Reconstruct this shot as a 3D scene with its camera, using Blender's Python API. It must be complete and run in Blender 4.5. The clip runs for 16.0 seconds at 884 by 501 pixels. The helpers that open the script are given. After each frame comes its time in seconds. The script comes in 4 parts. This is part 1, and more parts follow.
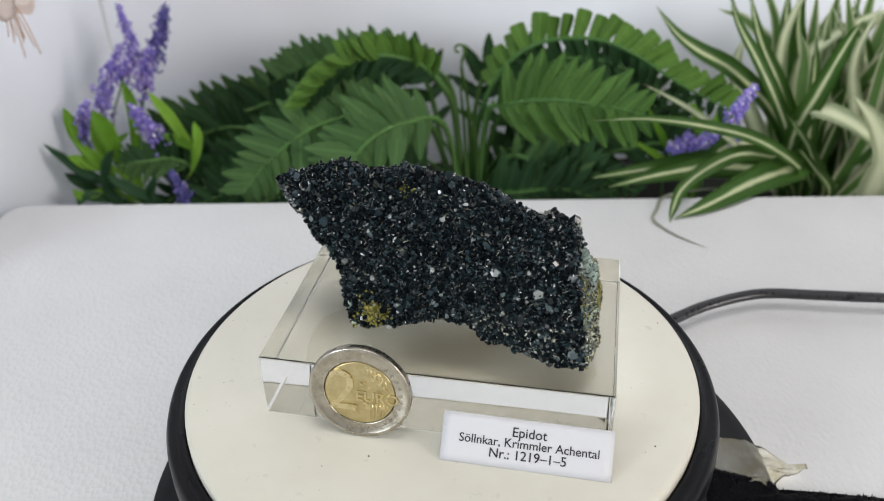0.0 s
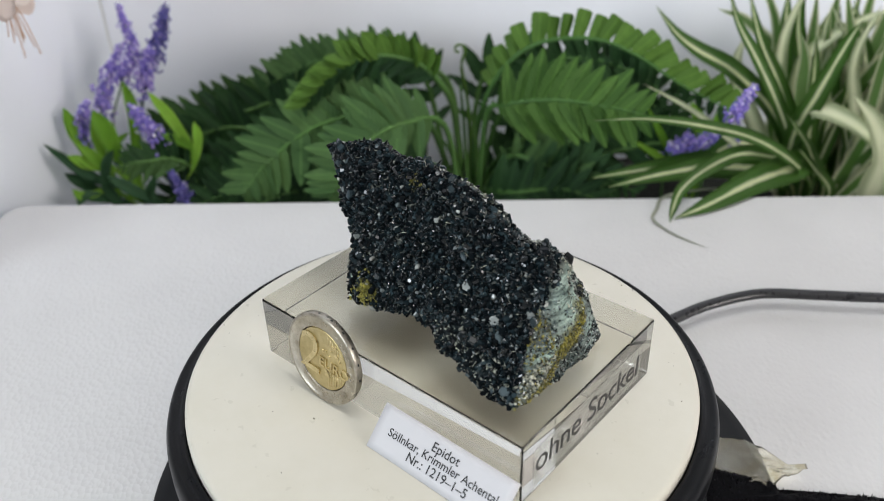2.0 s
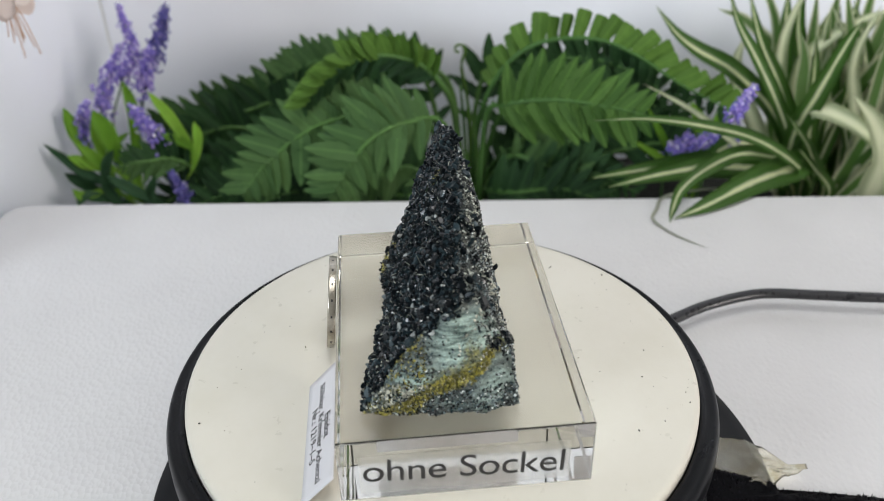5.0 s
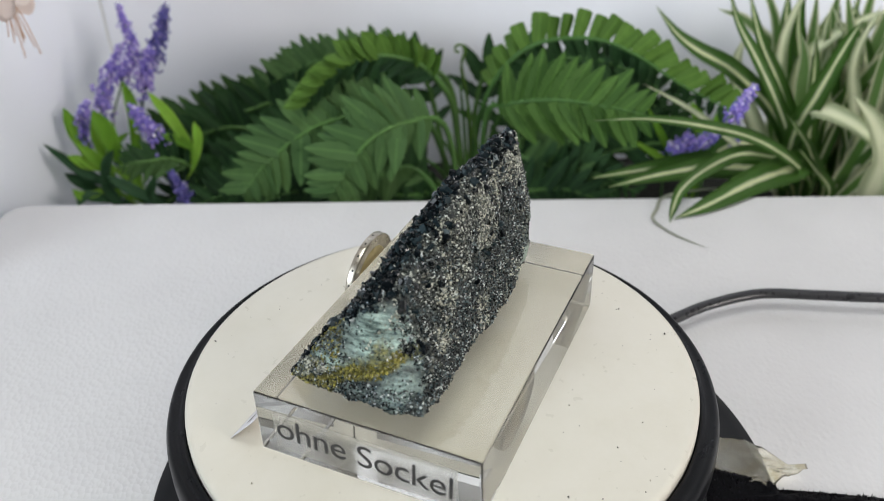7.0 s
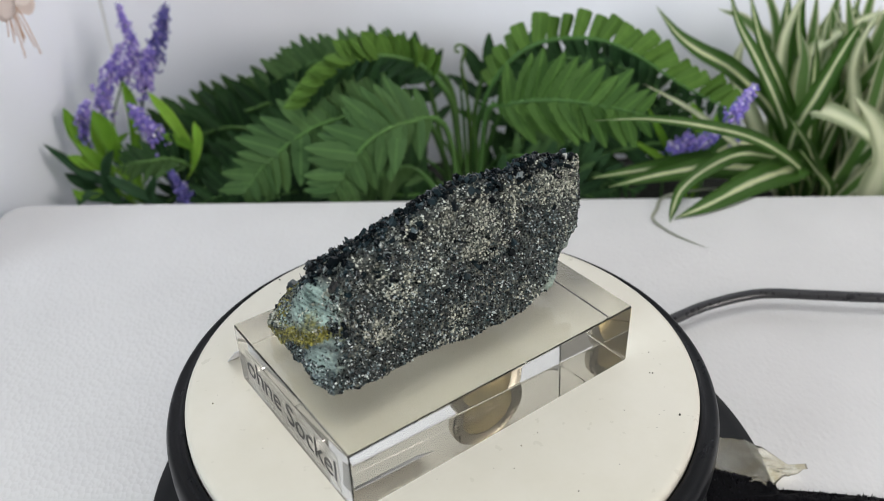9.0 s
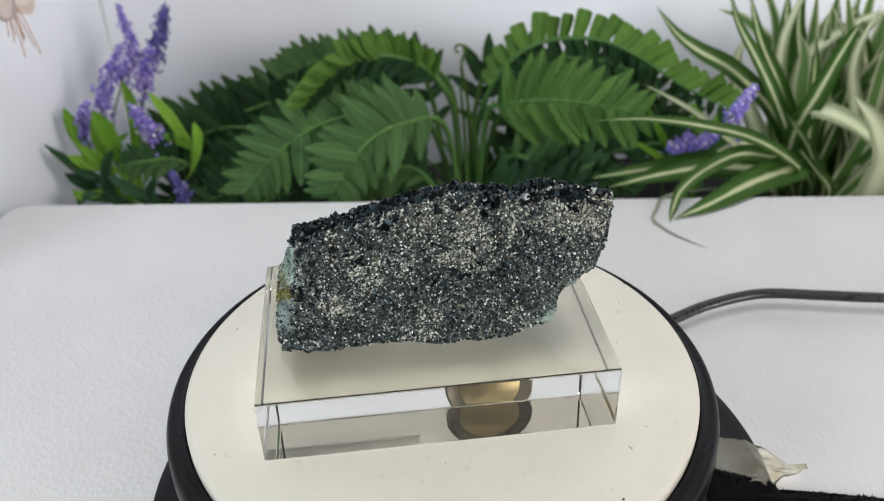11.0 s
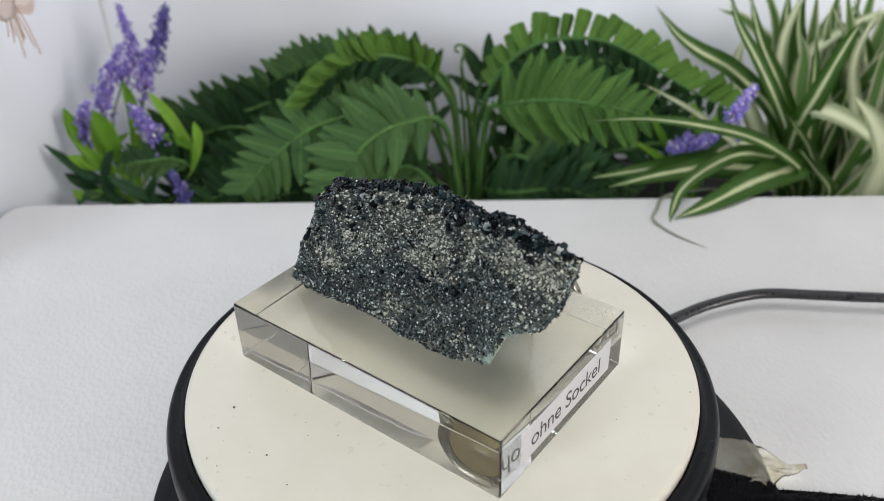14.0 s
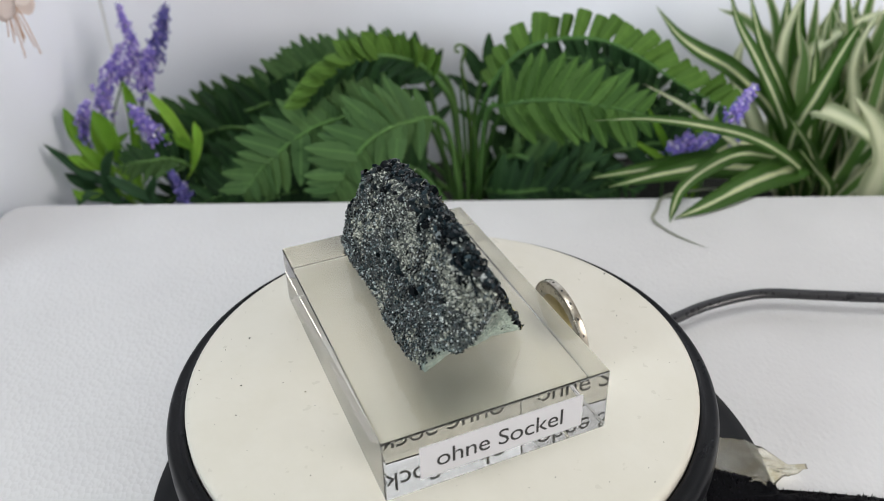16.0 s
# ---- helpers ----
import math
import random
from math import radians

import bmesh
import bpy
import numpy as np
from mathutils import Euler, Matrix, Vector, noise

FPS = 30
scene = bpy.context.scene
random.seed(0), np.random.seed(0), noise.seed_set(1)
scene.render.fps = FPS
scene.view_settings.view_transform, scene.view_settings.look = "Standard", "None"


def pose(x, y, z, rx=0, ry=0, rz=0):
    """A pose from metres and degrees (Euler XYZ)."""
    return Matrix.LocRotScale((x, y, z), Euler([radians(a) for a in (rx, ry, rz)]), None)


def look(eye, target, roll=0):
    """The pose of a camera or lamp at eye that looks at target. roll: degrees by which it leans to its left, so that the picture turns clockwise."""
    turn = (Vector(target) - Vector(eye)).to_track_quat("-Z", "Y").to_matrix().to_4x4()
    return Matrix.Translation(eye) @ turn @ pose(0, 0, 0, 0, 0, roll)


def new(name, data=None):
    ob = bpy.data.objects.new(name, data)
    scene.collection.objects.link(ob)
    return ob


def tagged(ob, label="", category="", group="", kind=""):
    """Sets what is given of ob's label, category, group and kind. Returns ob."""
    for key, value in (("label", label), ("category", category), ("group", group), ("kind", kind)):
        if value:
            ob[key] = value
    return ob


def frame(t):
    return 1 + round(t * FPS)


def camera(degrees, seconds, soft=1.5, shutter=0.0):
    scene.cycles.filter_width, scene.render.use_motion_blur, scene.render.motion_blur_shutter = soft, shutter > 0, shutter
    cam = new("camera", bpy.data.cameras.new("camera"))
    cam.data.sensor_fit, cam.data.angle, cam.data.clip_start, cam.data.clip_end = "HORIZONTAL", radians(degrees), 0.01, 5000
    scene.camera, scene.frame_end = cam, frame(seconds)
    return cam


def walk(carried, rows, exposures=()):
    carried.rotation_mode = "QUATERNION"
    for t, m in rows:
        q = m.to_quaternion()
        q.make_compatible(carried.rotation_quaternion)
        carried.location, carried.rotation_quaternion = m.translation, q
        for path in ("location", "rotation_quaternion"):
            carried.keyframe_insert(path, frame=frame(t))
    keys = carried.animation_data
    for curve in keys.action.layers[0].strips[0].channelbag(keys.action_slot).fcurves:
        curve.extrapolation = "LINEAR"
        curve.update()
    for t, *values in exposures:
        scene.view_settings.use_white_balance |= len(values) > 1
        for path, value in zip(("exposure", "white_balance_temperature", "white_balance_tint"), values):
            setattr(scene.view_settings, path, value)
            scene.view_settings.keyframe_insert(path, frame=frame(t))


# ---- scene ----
U = 0.00097          # metres in one unit of the plan (about a millimetre)
SPIN0, SPIN = -12.225, -14.736      # turntable: degrees at the start, degrees a second

cam = camera(55.16, 16.0, soft=0.8)
EYE = Vector((0.0, -188.3, 159.3)) * U
AIM = Vector((1.1, -6.73, 42.31)) * U
VIEW = look(EYE, AIM, -1.61)
cam.data.dof.use_dof = True
cam.data.dof.focus_distance = 0.225
cam.data.dof.aperture_fstop = 15.0
walk(cam, [(0.0, VIEW), (16.0, VIEW)], exposures=[(0.0, -0.06), (16.0, -0.06)])

# ---- light: two softboxes beside the set, a lamp over it, an added ceiling fill ----
world = bpy.data.worlds.new("room_world")
scene.world = world
world.use_nodes = True
world.node_tree.nodes["Background"].inputs[0].default_value = (0.8, 0.85, 1.0, 1)
world.node_tree.nodes["Background"].inputs[1].default_value = 0.3


def softbox(name, eye, target, w, h, watts, colour):
    data = bpy.data.lights.new(name, "AREA")
    data.shape, data.size, data.size_y, data.energy, data.color = "RECTANGLE", w, h, watts, colour
    ob = new(name, data)
    ob.matrix_world = look(eye, target)
    return ob


softbox("softbox_left", (-1.00, -0.76, 0.44), (0.0, 0.15, 0.02), 0.50, 0.50, 11.4, (0.83, 0.92, 1.0))
softbox("softbox_right", (1.05, -0.72, 0.44), (0.0, 0.15, 0.02), 0.48, 0.48, 10.8, (1.0, 0.945, 0.90))
softbox("overhead_lamp", (0.05, -0.04, 0.85), (0.02, 0.16, 0.0), 0.36, 0.26, 2.2, (0.98, 0.99, 0.98))
# unseen fill light, added to brighten the front of the set
softbox("ceiling_panel", (0.0, -0.4, 1.60), (0.0, -0.399, 0.0), 1.0, 0.7, 4.0, (1.0, 0.99, 0.97))


# ---- materials ----
class Mat:
    """A node material: a Principled shader with a few short cuts."""

    def __init__(self, name, colour=(0.5, 0.5, 0.5), rough=0.5, metal=0.0, **inputs):
        self.m = bpy.data.materials.new(name)
        self.m.use_nodes = True
        self.t = self.m.node_tree
        self.b = self.t.nodes["Principled BSDF"]
        self.b.inputs["Base Color"].default_value = (*colour, 1)
        self.b.inputs["Roughness"].default_value = rough
        self.b.inputs["Metallic"].default_value = metal
        for key, value in inputs.items():
            self.b.inputs[key.replace("_", " ")].default_value = value
        self._co = None

    def node(self, kind, **values):
        n = self.t.nodes.new(kind)
        for key, value in values.items():
            n.inputs[key.replace("_", " ")].default_value = value
        return n

    def link(self, a, b):
        self.t.links.new(a, b)

    def co(self):
        if self._co is None:
            self._co = self.t.nodes.new("ShaderNodeTexCoord").outputs["Object"]
        return self._co

    def stretched(self, sx, sy, sz, rot=(0, 0, 0)):
        n = self.t.nodes.new("ShaderNodeMapping")
        n.inputs["Scale"].default_value = (sx, sy, sz)
        n.inputs["Rotation"].default_value = rot
        self.link(self.co(), n.inputs[0])
        return n.outputs[0]

    def noise(self, scale, detail=4.0, rough=0.55, co=None):
        n = self.node("ShaderNodeTexNoise", Scale=scale, Detail=detail, Roughness=rough)
        self.link(co or self.co(), n.inputs["Vector"])
        return n.outputs["Fac"]

    def voronoi(self, scale, co=None, out="Distance"):
        n = self.node("ShaderNodeTexVoronoi", Scale=scale)
        self.link(co or self.co(), n.inputs["Vector"])
        return n.outputs[out]

    def ramp(self, fac, *stops):
        n = self.t.nodes.new("ShaderNodeValToRGB")
        e = n.color_ramp.elements
        while len(e) < len(stops):
            e.new(0.5)
        for k, (pos, c) in zip(e, stops):
            k.position = pos
            k.color = (*c, 1) if len(c) == 3 else c
        self.link(fac, n.inputs[0])
        return n.outputs[0]

    def mix(self, fac, a, b, mode="MIX"):
        n = self.t.nodes.new("ShaderNodeMix")
        n.data_type, n.blend_type = "RGBA", mode
        for slot, value in ((0, fac), (6, a), (7, b)):
            if isinstance(value, (int, float)):
                n.inputs[slot].default_value = value
            elif isinstance(value, tuple):
                n.inputs[slot].default_value = (*value, 1)
            else:
                self.link(value, n.inputs[slot])
        return n.outputs[2]

    def calc(self, op, a, b=0.0):
        n = self.t.nodes.new("ShaderNodeMath")
        n.operation = op
        for slot, value in ((0, a), (1, b)):
            if isinstance(value, (int, float)):
                n.inputs[slot].default_value = value
            else:
                self.link(value, n.inputs[slot])
        return n.outputs[0]

    def axis(self, which):
        n = self.t.nodes.new("ShaderNodeSeparateXYZ")
        self.link(self.co(), n.inputs[0])
        return n.outputs[which]

    def random_object(self):
        return self.t.nodes.new("ShaderNodeObjectInfo").outputs["Random"]

    def random_island(self):
        return self.t.nodes.new("ShaderNodeNewGeometry").outputs["Random Per Island"]

    def colour(self, out):
        self.link(out, self.b.inputs["Base Color"])
        return self

    def rough(self, out):
        self.link(out, self.b.inputs["Roughness"])
        return self

    def bump(self, fac, strength=0.3, distance=0.001):
        n = self.node("ShaderNodeBump", Strength=strength, Distance=distance)
        self.link(fac, n.inputs["Height"])
        self.link(n.outputs[0], self.b.inputs["Normal"])
        return self


def make_wall_paint(name, colour):
    k = Mat(name, colour, 0.75)
    c2 = tuple(v * 0.93 for v in colour)
    k.colour(k.mix(k.ramp(k.noise(6, 3), (0.35, (0, 0, 0)), (0.7, (1, 1, 1))), colour, c2))
    return k.bump(k.noise(700, 3), 0.08, 0.0005).m


WALL = make_wall_paint("white_backdrop", (0.865, 0.89, 0.96))
ROOM = make_wall_paint("room_wall_paint", (0.80, 0.79, 0.77))

k = Mat("table_cover", (0.74, 0.73, 0.73), 0.8)
weave = k.voronoi(620, k.stretched(1, 0.75, 1, (0, 0, 0.7)))
k.colour(k.mix(k.ramp(k.noise(14, 4), (0.35, (0, 0, 0)), (0.75, (1, 1, 1))), (0.66, 0.655, 0.66), (0.60, 0.595, 0.60)))
k.bump(k.calc("ADD", weave, k.calc("MULTIPLY", k.noise(60, 3), 0.35)), 0.38, 0.0006)
TABLE = k.m

k = Mat("cream_plastic", (0.82, 0.80, 0.72), 0.34)
k.colour(k.mix(k.ramp(k.noise(30, 5, 0.65), (0.4, (0, 0, 0)), (0.8, (1, 1, 1))), (0.635, 0.612, 0.54), (0.585, 0.56, 0.475)))
k.rough(k.ramp(k.noise(220, 4), (0.3, (0.26, 0.26, 0.26)), (0.7, (0.44, 0.44, 0.44))))
k.bump(k.noise(900, 2), 0.05, 0.0003)
CREAM = k.m

k = Mat("black_plastic", (0.012, 0.013, 0.016), 0.32, Specular_IOR_Level=0.16)
k.rough(k.ramp(k.noise(160, 5, 0.7), (0.3, (0.22, 0.22, 0.22)), (0.75, (0.5, 0.5, 0.5))))
k.colour(k.mix(k.ramp(k.noise(900, 4, 0.7), (0.62, (0, 0, 0)), (0.8, (1, 1, 1))), (0.006, 0.0065, 0.008), (0.03, 0.03, 0.034)))
BLACK = k.m

k = Mat("black_rubber", (0.006, 0.0065, 0.008), 0.6, Specular_IOR_Level=0.2)
k.bump(k.noise(500, 3), 0.1, 0.0004)
RUBBER = k.m

k = Mat("cable_sheath", (0.018, 0.018, 0.021), 0.3)
k.rough(k.ramp(k.noise(300, 3), (0.3, (0.22, 0.22, 0.22)), (0.7, (0.42, 0.42, 0.42))))
CABLE = k.m

# clear acrylic whose grey tint stands in for the shade under the block
k = Mat("shade_tinted_acrylic", (0.65, 0.64, 0.60), 0.0, 0.0, IOR=1.49, Transmission_Weight=1.0)
ACRYLIC = k.m

k = Mat("clear_tape", (0.96, 0.96, 0.95), 0.12, 0.0, IOR=1.46, Transmission_Weight=1.0)
TAPE = k.m

k = Mat("white_paper", (0.58, 0.575, 0.60), 0.6)
k.bump(k.noise(1500, 3), 0.06, 0.0002)
PAPER = k.m

k = Mat("printed_ink", (0.015, 0.015, 0.017), 0.5)
k.colour(k.mix(k.ramp(k.noise(2500, 2), (0.55, (0, 0, 0)), (0.75, (1, 1, 1))), (0.012, 0.012, 0.014), (0.05, 0.05, 0.05)))
INK = k.m


def make_metal(name, bright, dull, rough):
    k = Mat(name, bright, rough, 1.0)
    k.colour(k.mix(k.ramp(k.noise(260, 6, 0.7), (0.4, (0, 0, 0)), (0.72, (1, 1, 1))), bright, dull))
    k.rough(k.ramp(k.noise(420, 5, 0.7), (0.3, (rough * 0.8,) * 3), (0.75, (rough * 1.5,) * 3)))
    return k.bump(k.noise(2200, 3), 0.1, 0.0001).m


SILVER = make_metal("worn_nickel", (0.52, 0.485, 0.42), (0.30, 0.265, 0.21), 0.28)
BRASS = make_metal("worn_brass", (0.60, 0.50, 0.27), (0.42, 0.33, 0.15), 0.36)
BRASS_RAISED = make_metal("polished_brass", (0.74, 0.63, 0.37), (0.50, 0.40, 0.19), 0.28)

# mineral: a dark granular body, pale green fibres on the broad end, beige dust on the back
k = Mat("mineral_body", (0.03, 0.035, 0.035), 0.55)
x, y, z = k.axis(0), k.axis(1), k.axis(2)
specks = k.ramp(k.noise(950, 5, 0.7), (0.50, (0, 0, 0)), (0.66, (1, 1, 1)))
dark = k.mix(k.ramp(k.noise(700, 4, 0.7), (0.42, (0, 0, 0)), (0.62, (1, 1, 1))), (0.008, 0.011, 0.012), (0.045, 0.060, 0.058))
dust = k.calc("MULTIPLY", specks, k.ramp(k.noise(75, 4, 0.6), (0.40, (0.08, 0.08, 0.08)), (0.60, (1, 1, 1))))
body = k.mix(dust, dark, (0.42, 0.42, 0.33))
fibre = k.noise(330, 5, 0.65, k.stretched(0.6, 0.32, 2.2, (0.6, 0, 0)))
green = k.mix(k.ramp(fibre, (0.34, (0, 0, 0)), (0.62, (1, 1, 1))), (0.045, 0.080, 0.070), (0.50, 0.66, 0.58))
yellow = k.mix(k.ramp(k.noise(900, 4), (0.4, (0, 0, 0)), (0.65, (1, 1, 1))), (0.045, 0.05, 0.012), (0.26, 0.23, 0.035))
wob = k.calc("MULTIPLY", k.calc("SUBTRACT", k.noise(130, 4, 0.6), 0.5), 0.016)
band = k.calc("ADD", k.calc("ADD", z, k.calc("MULTIPLY", y, -0.52)), wob)
mid = k.ramp(k.calc("MULTIPLY", band, 20.0), (0.525, (0, 0, 0)), (0.555, (1, 1, 1)), (0.625, (1, 1, 1)), (0.665, (0, 0, 0)))
patch = k.ramp(k.noise(95, 4, 0.6, k.stretched(1, 0.8, 1.3)), (0.50, (0, 0, 0)), (0.64, (1, 1, 1)))
fibres = k.mix(k.ramp(fibre, (0.36, (0, 0, 0)), (0.66, (1, 1, 1))), (0.022, 0.030, 0.030), (0.17, 0.21, 0.19))
spot = k.calc("ADD", k.calc("POWER", k.calc("MULTIPLY", k.calc("SUBTRACT", y, 0.004), 95.0), 2.0), k.calc("POWER", k.calc("MULTIPLY", k.calc("SUBTRACT", z, 0.0375), 130.0), 2.0))
spot = k.ramp(k.calc("ADD", spot, k.calc("MULTIPLY", wob, 70.0)), (0.25, (1, 1, 1)), (1.0, (0, 0, 0)))
patch = k.calc("MAXIMUM", patch, spot)
green = k.mix(patch, fibres, green)
endc = k.mix(k.calc("MULTIPLY", mid, 0.8), green, yellow)
low = k.ramp(k.calc("MULTIPLY", band, 20.0), (0.48, (1, 1, 1)), (0.54, (0, 0, 0)))
endc = k.mix(k.calc("MULTIPLY", low, 0.4), endc, k.mix(k.calc("MULTIPLY", patch, 0.6), (0.022, 0.027, 0.028), (0.17, 0.21, 0.21)))
mask_end = k.ramp(k.calc("ADD", k.calc("ADD", x, k.calc("MULTIPLY", k.calc("SUBTRACT", z, 0.0291), 0.2)), k.calc("MULTIPLY", wob, 0.4)), (0.0370, (0, 0, 0)), (0.0382, (1, 1, 1)))
mask_end = k.calc("MULTIPLY", mask_end, k.ramp(k.calc("ADD", z, k.calc("MULTIPLY", wob, 0.5)), (0.0440, (1, 1, 1)), (0.0455, (0, 0, 0))))
mask_left = k.ramp(k.calc("ADD", k.calc("ADD", k.calc("ADD", k.calc("MULTIPLY", x, -1.0), k.calc("MULTIPLY", y, -0.28)), k.calc("MULTIPLY", z, -0.55)), k.calc("MULTIPLY", wob, 0.5)), (0.0072, (0, 0, 0)), (0.0095, (1, 1, 1)))
mask_left = k.calc("MULTIPLY", mask_left, k.ramp(k.calc("ADD", k.calc("ADD", z, k.calc("MULTIPLY", y, 0.3)), k.calc("MULTIPLY", wob, 0.4)), (0.0375, (1, 1, 1)), (0.0392, (0, 0, 0))))
grey = k.mix(k.ramp(k.noise(600, 5, 0.65), (0.4, (0, 0, 0)), (0.62, (1, 1, 1))), (0.46, 0.58, 0.50), (0.72, 0.84, 0.74))
out = k.mix(mask_end, body, endc)
out = k.mix(mask_left, out, grey)
k.colour(out)
k.rough(k.ramp(k.noise(1400, 3), (0.35, (0.30,) * 3), (0.65, (0.75,) * 3)))
k.bump(k.calc("ADD", k.voronoi(1300), k.calc("MULTIPLY", fibre, 0.7)), 0.75, 0.0008)
ROCK = k.m

k = Mat("epidote_crystal", (0.012, 0.016, 0.016), 0.16, IOR=1.52)
r = k.random_island()
k.link(k.ramp(k.calc("FRACT", k.calc("MULTIPLY", r, 7.9)), (0.0, (0.05,) * 3), (0.72, (0.16,) * 3), (1.0, (0.85,) * 3)), k.b.inputs["Specular IOR Level"])
k.colour(k.ramp(r, (0.0, (0.002, 0.003, 0.004)), (0.55, (0.004, 0.007, 0.009)), (0.84, (0.012, 0.021, 0.025)), (0.945, (0.026, 0.042, 0.050)), (0.985, (0.075, 0.10, 0.11)), (1.0, (0.40, 0.42, 0.40))))
k.rough(k.ramp(k.calc("FRACT", k.calc("MULTIPLY", r, 17.3)), (0.0, (0.04,) * 3), (1.0, (0.24,) * 3)))
k.bump(k.noise(2500, 2), 0.15, 0.0002)
CRYSTAL = k.m

k = Mat("fine_grains", (0.03, 0.04, 0.04), 0.25, IOR=1.52)
r = k.random_island()
deep = k.ramp(r, (0.0, (0.003, 0.004, 0.005)), (0.54, (0.006, 0.010, 0.012)), (0.74, (0.032, 0.060, 0.068)), (0.87, (0.20, 0.25, 0.26)), (1.0, (0.72, 0.76, 0.73)))
pale = k.ramp(r, (0.0, (0.006, 0.008, 0.007)), (0.44, (0.014, 0.021, 0.021)), (0.62, (0.17, 0.19, 0.165)), (1.0, (0.76, 0.78, 0.70)))
high = k.calc("MULTIPLY", k.calc("SUBTRACT", k.axis(2), 0.041), 7.0)
k.colour(k.mix(k.ramp(k.calc("ADD", k.noise(85, 4, 0.6), high), (0.50, (0, 0, 0)), (0.58, (1, 1, 1))), deep, pale))
k.rough(k.ramp(k.calc("FRACT", k.calc("MULTIPLY", r, 13.7)), (0.0, (0.05,) * 3), (1.0, (0.36,) * 3)))
GRAINS = k.m

k = Mat("dusty_grains", (0.4, 0.38, 0.3), 0.6)
k.colour(k.ramp(k.random_island(), (0.0, (0.06, 0.07, 0.06)), (0.5, (0.24, 0.25, 0.20)), (1.0, (0.62, 0.62, 0.52))))
DUSTY = k.m

k = Mat("yellow_green_grains", (0.2, 0.18, 0.03), 0.3)
k.colour(k.ramp(k.random_island(), (0.0, (0.035, 0.036, 0.008)), (0.6, (0.15, 0.135, 0.018)), (1.0, (0.34, 0.31, 0.07))))
OLIVE = k.m

k = Mat("pale_crystal", (0.4, 0.42, 0.40), 0.2, IOR=1.6)
k.colour(k.mix(k.random_object(), (0.10, 0.125, 0.125), (0.36, 0.36, 0.34)))
PALE = k.m


def make_leaf(name, dark, light, rough=0.5, through_light=0.25):
    """Artificial foliage: a dyed fabric or plastic blade that lets some light through."""
    k = Mat(name, light, rough, Specular_IOR_Level=0.25)
    c = k.mix(k.random_object(), dark, light)
    c = k.mix(k.ramp(k.noise(120, 4, 0.6), (0.35, (0, 0, 0)), (0.7, (1, 1, 1))), c, k.mix(0.35, c, dark))
    k.colour(c)
    k.bump(k.noise(700, 3), 0.25, 0.0005)
    tr = k.node("ShaderNodeBsdfTranslucent")
    k.link(c, tr.inputs[0])
    mx = k.t.nodes.new("ShaderNodeMixShader")
    mx.inputs[0].default_value = through_light
    k.link(k.b.outputs[0], mx.inputs[1])
    k.link(tr.outputs[0], mx.inputs[2])
    k.link(mx.outputs[0], k.t.nodes["Material Output"].inputs[0])
    return k.m


def make_leaflet(name, dark, light, through_light=0.25):
    """Dyed fabric leaflets in their own unit space: x along the leaflet, y across; a midrib, slanting side veins, worn colour."""
    k = Mat(name, light, 0.55, Specular_IOR_Level=0.22)
    across = k.calc("ABSOLUTE", k.axis(1))
    c = k.mix(k.random_object(), dark, light)
    c = k.mix(k.ramp(k.noise(3.5, 4, 0.65), (0.35, (0, 0, 0)), (0.68, (1, 1, 1))), c, k.mix(0.5, c, dark))
    wave = k.calc("SINE", k.calc("MULTIPLY", k.calc("SUBTRACT", k.axis(0), k.calc("MULTIPLY", across, 1.1)), 62.0))
    vein = k.ramp(wave, (0.55, (0, 0, 0)), (0.98, (1, 1, 1)))
    c = k.mix(k.calc("MULTIPLY", vein, 0.22), c, dark)
    c = k.mix(k.ramp(across, (0.006, (0.55, 0.55, 0.55)), (0.022, (0, 0, 0))), c, tuple(min(1.0, v * 1.5) for v in light))
    k.colour(c)
    k.bump(k.calc("ADD", wave, k.calc("MULTIPLY", k.noise(9, 4, 0.6), 2.0)), 0.35, 0.0004)
    tr = k.node("ShaderNodeBsdfTranslucent")
    k.link(c, tr.inputs[0])
    mx = k.t.nodes.new("ShaderNodeMixShader")
    mx.inputs[0].default_value = through_light
    k.link(k.b.outputs[0], mx.inputs[1])
    k.link(tr.outputs[0], mx.inputs[2])
    k.link(mx.outputs[0], k.t.nodes["Material Output"].inputs[0])
    return k.m


FERN = make_leaflet("fern_green", (0.044, 0.104, 0.030), (0.080, 0.160, 0.046))
FERN_MID = make_leaflet("fern_mid_green", (0.048, 0.120, 0.022), (0.094, 0.196, 0.038), 0.3)
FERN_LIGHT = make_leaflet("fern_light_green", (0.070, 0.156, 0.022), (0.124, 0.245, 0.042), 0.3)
# the fern green darkened as if in shade, for lower and rear leaflets
FERN_SHADED = make_leaflet("fern_shaded_green", (0.011, 0.040, 0.012), (0.034, 0.092, 0.026))
STEM = make_leaf("stem_green", (0.05, 0.13, 0.03), (0.10, 0.20, 0.05), 0.45, 0.1)
BLADE = make_leaf("blade_green", (0.22, 0.45, 0.050), (0.40, 0.66, 0.10), 0.45, 0.35)
# grey-green of the shadow strip on the table cover
LEAF_SHADE = make_leaf("leaf_shade_grey", (0.38, 0.40, 0.33), (0.46, 0.48, 0.40), 0.5, 0.2)
BLADE_DARK = make_leaf("blade_blue_green", (0.045, 0.12, 0.055), (0.09, 0.19, 0.085), 0.5, 0.2)


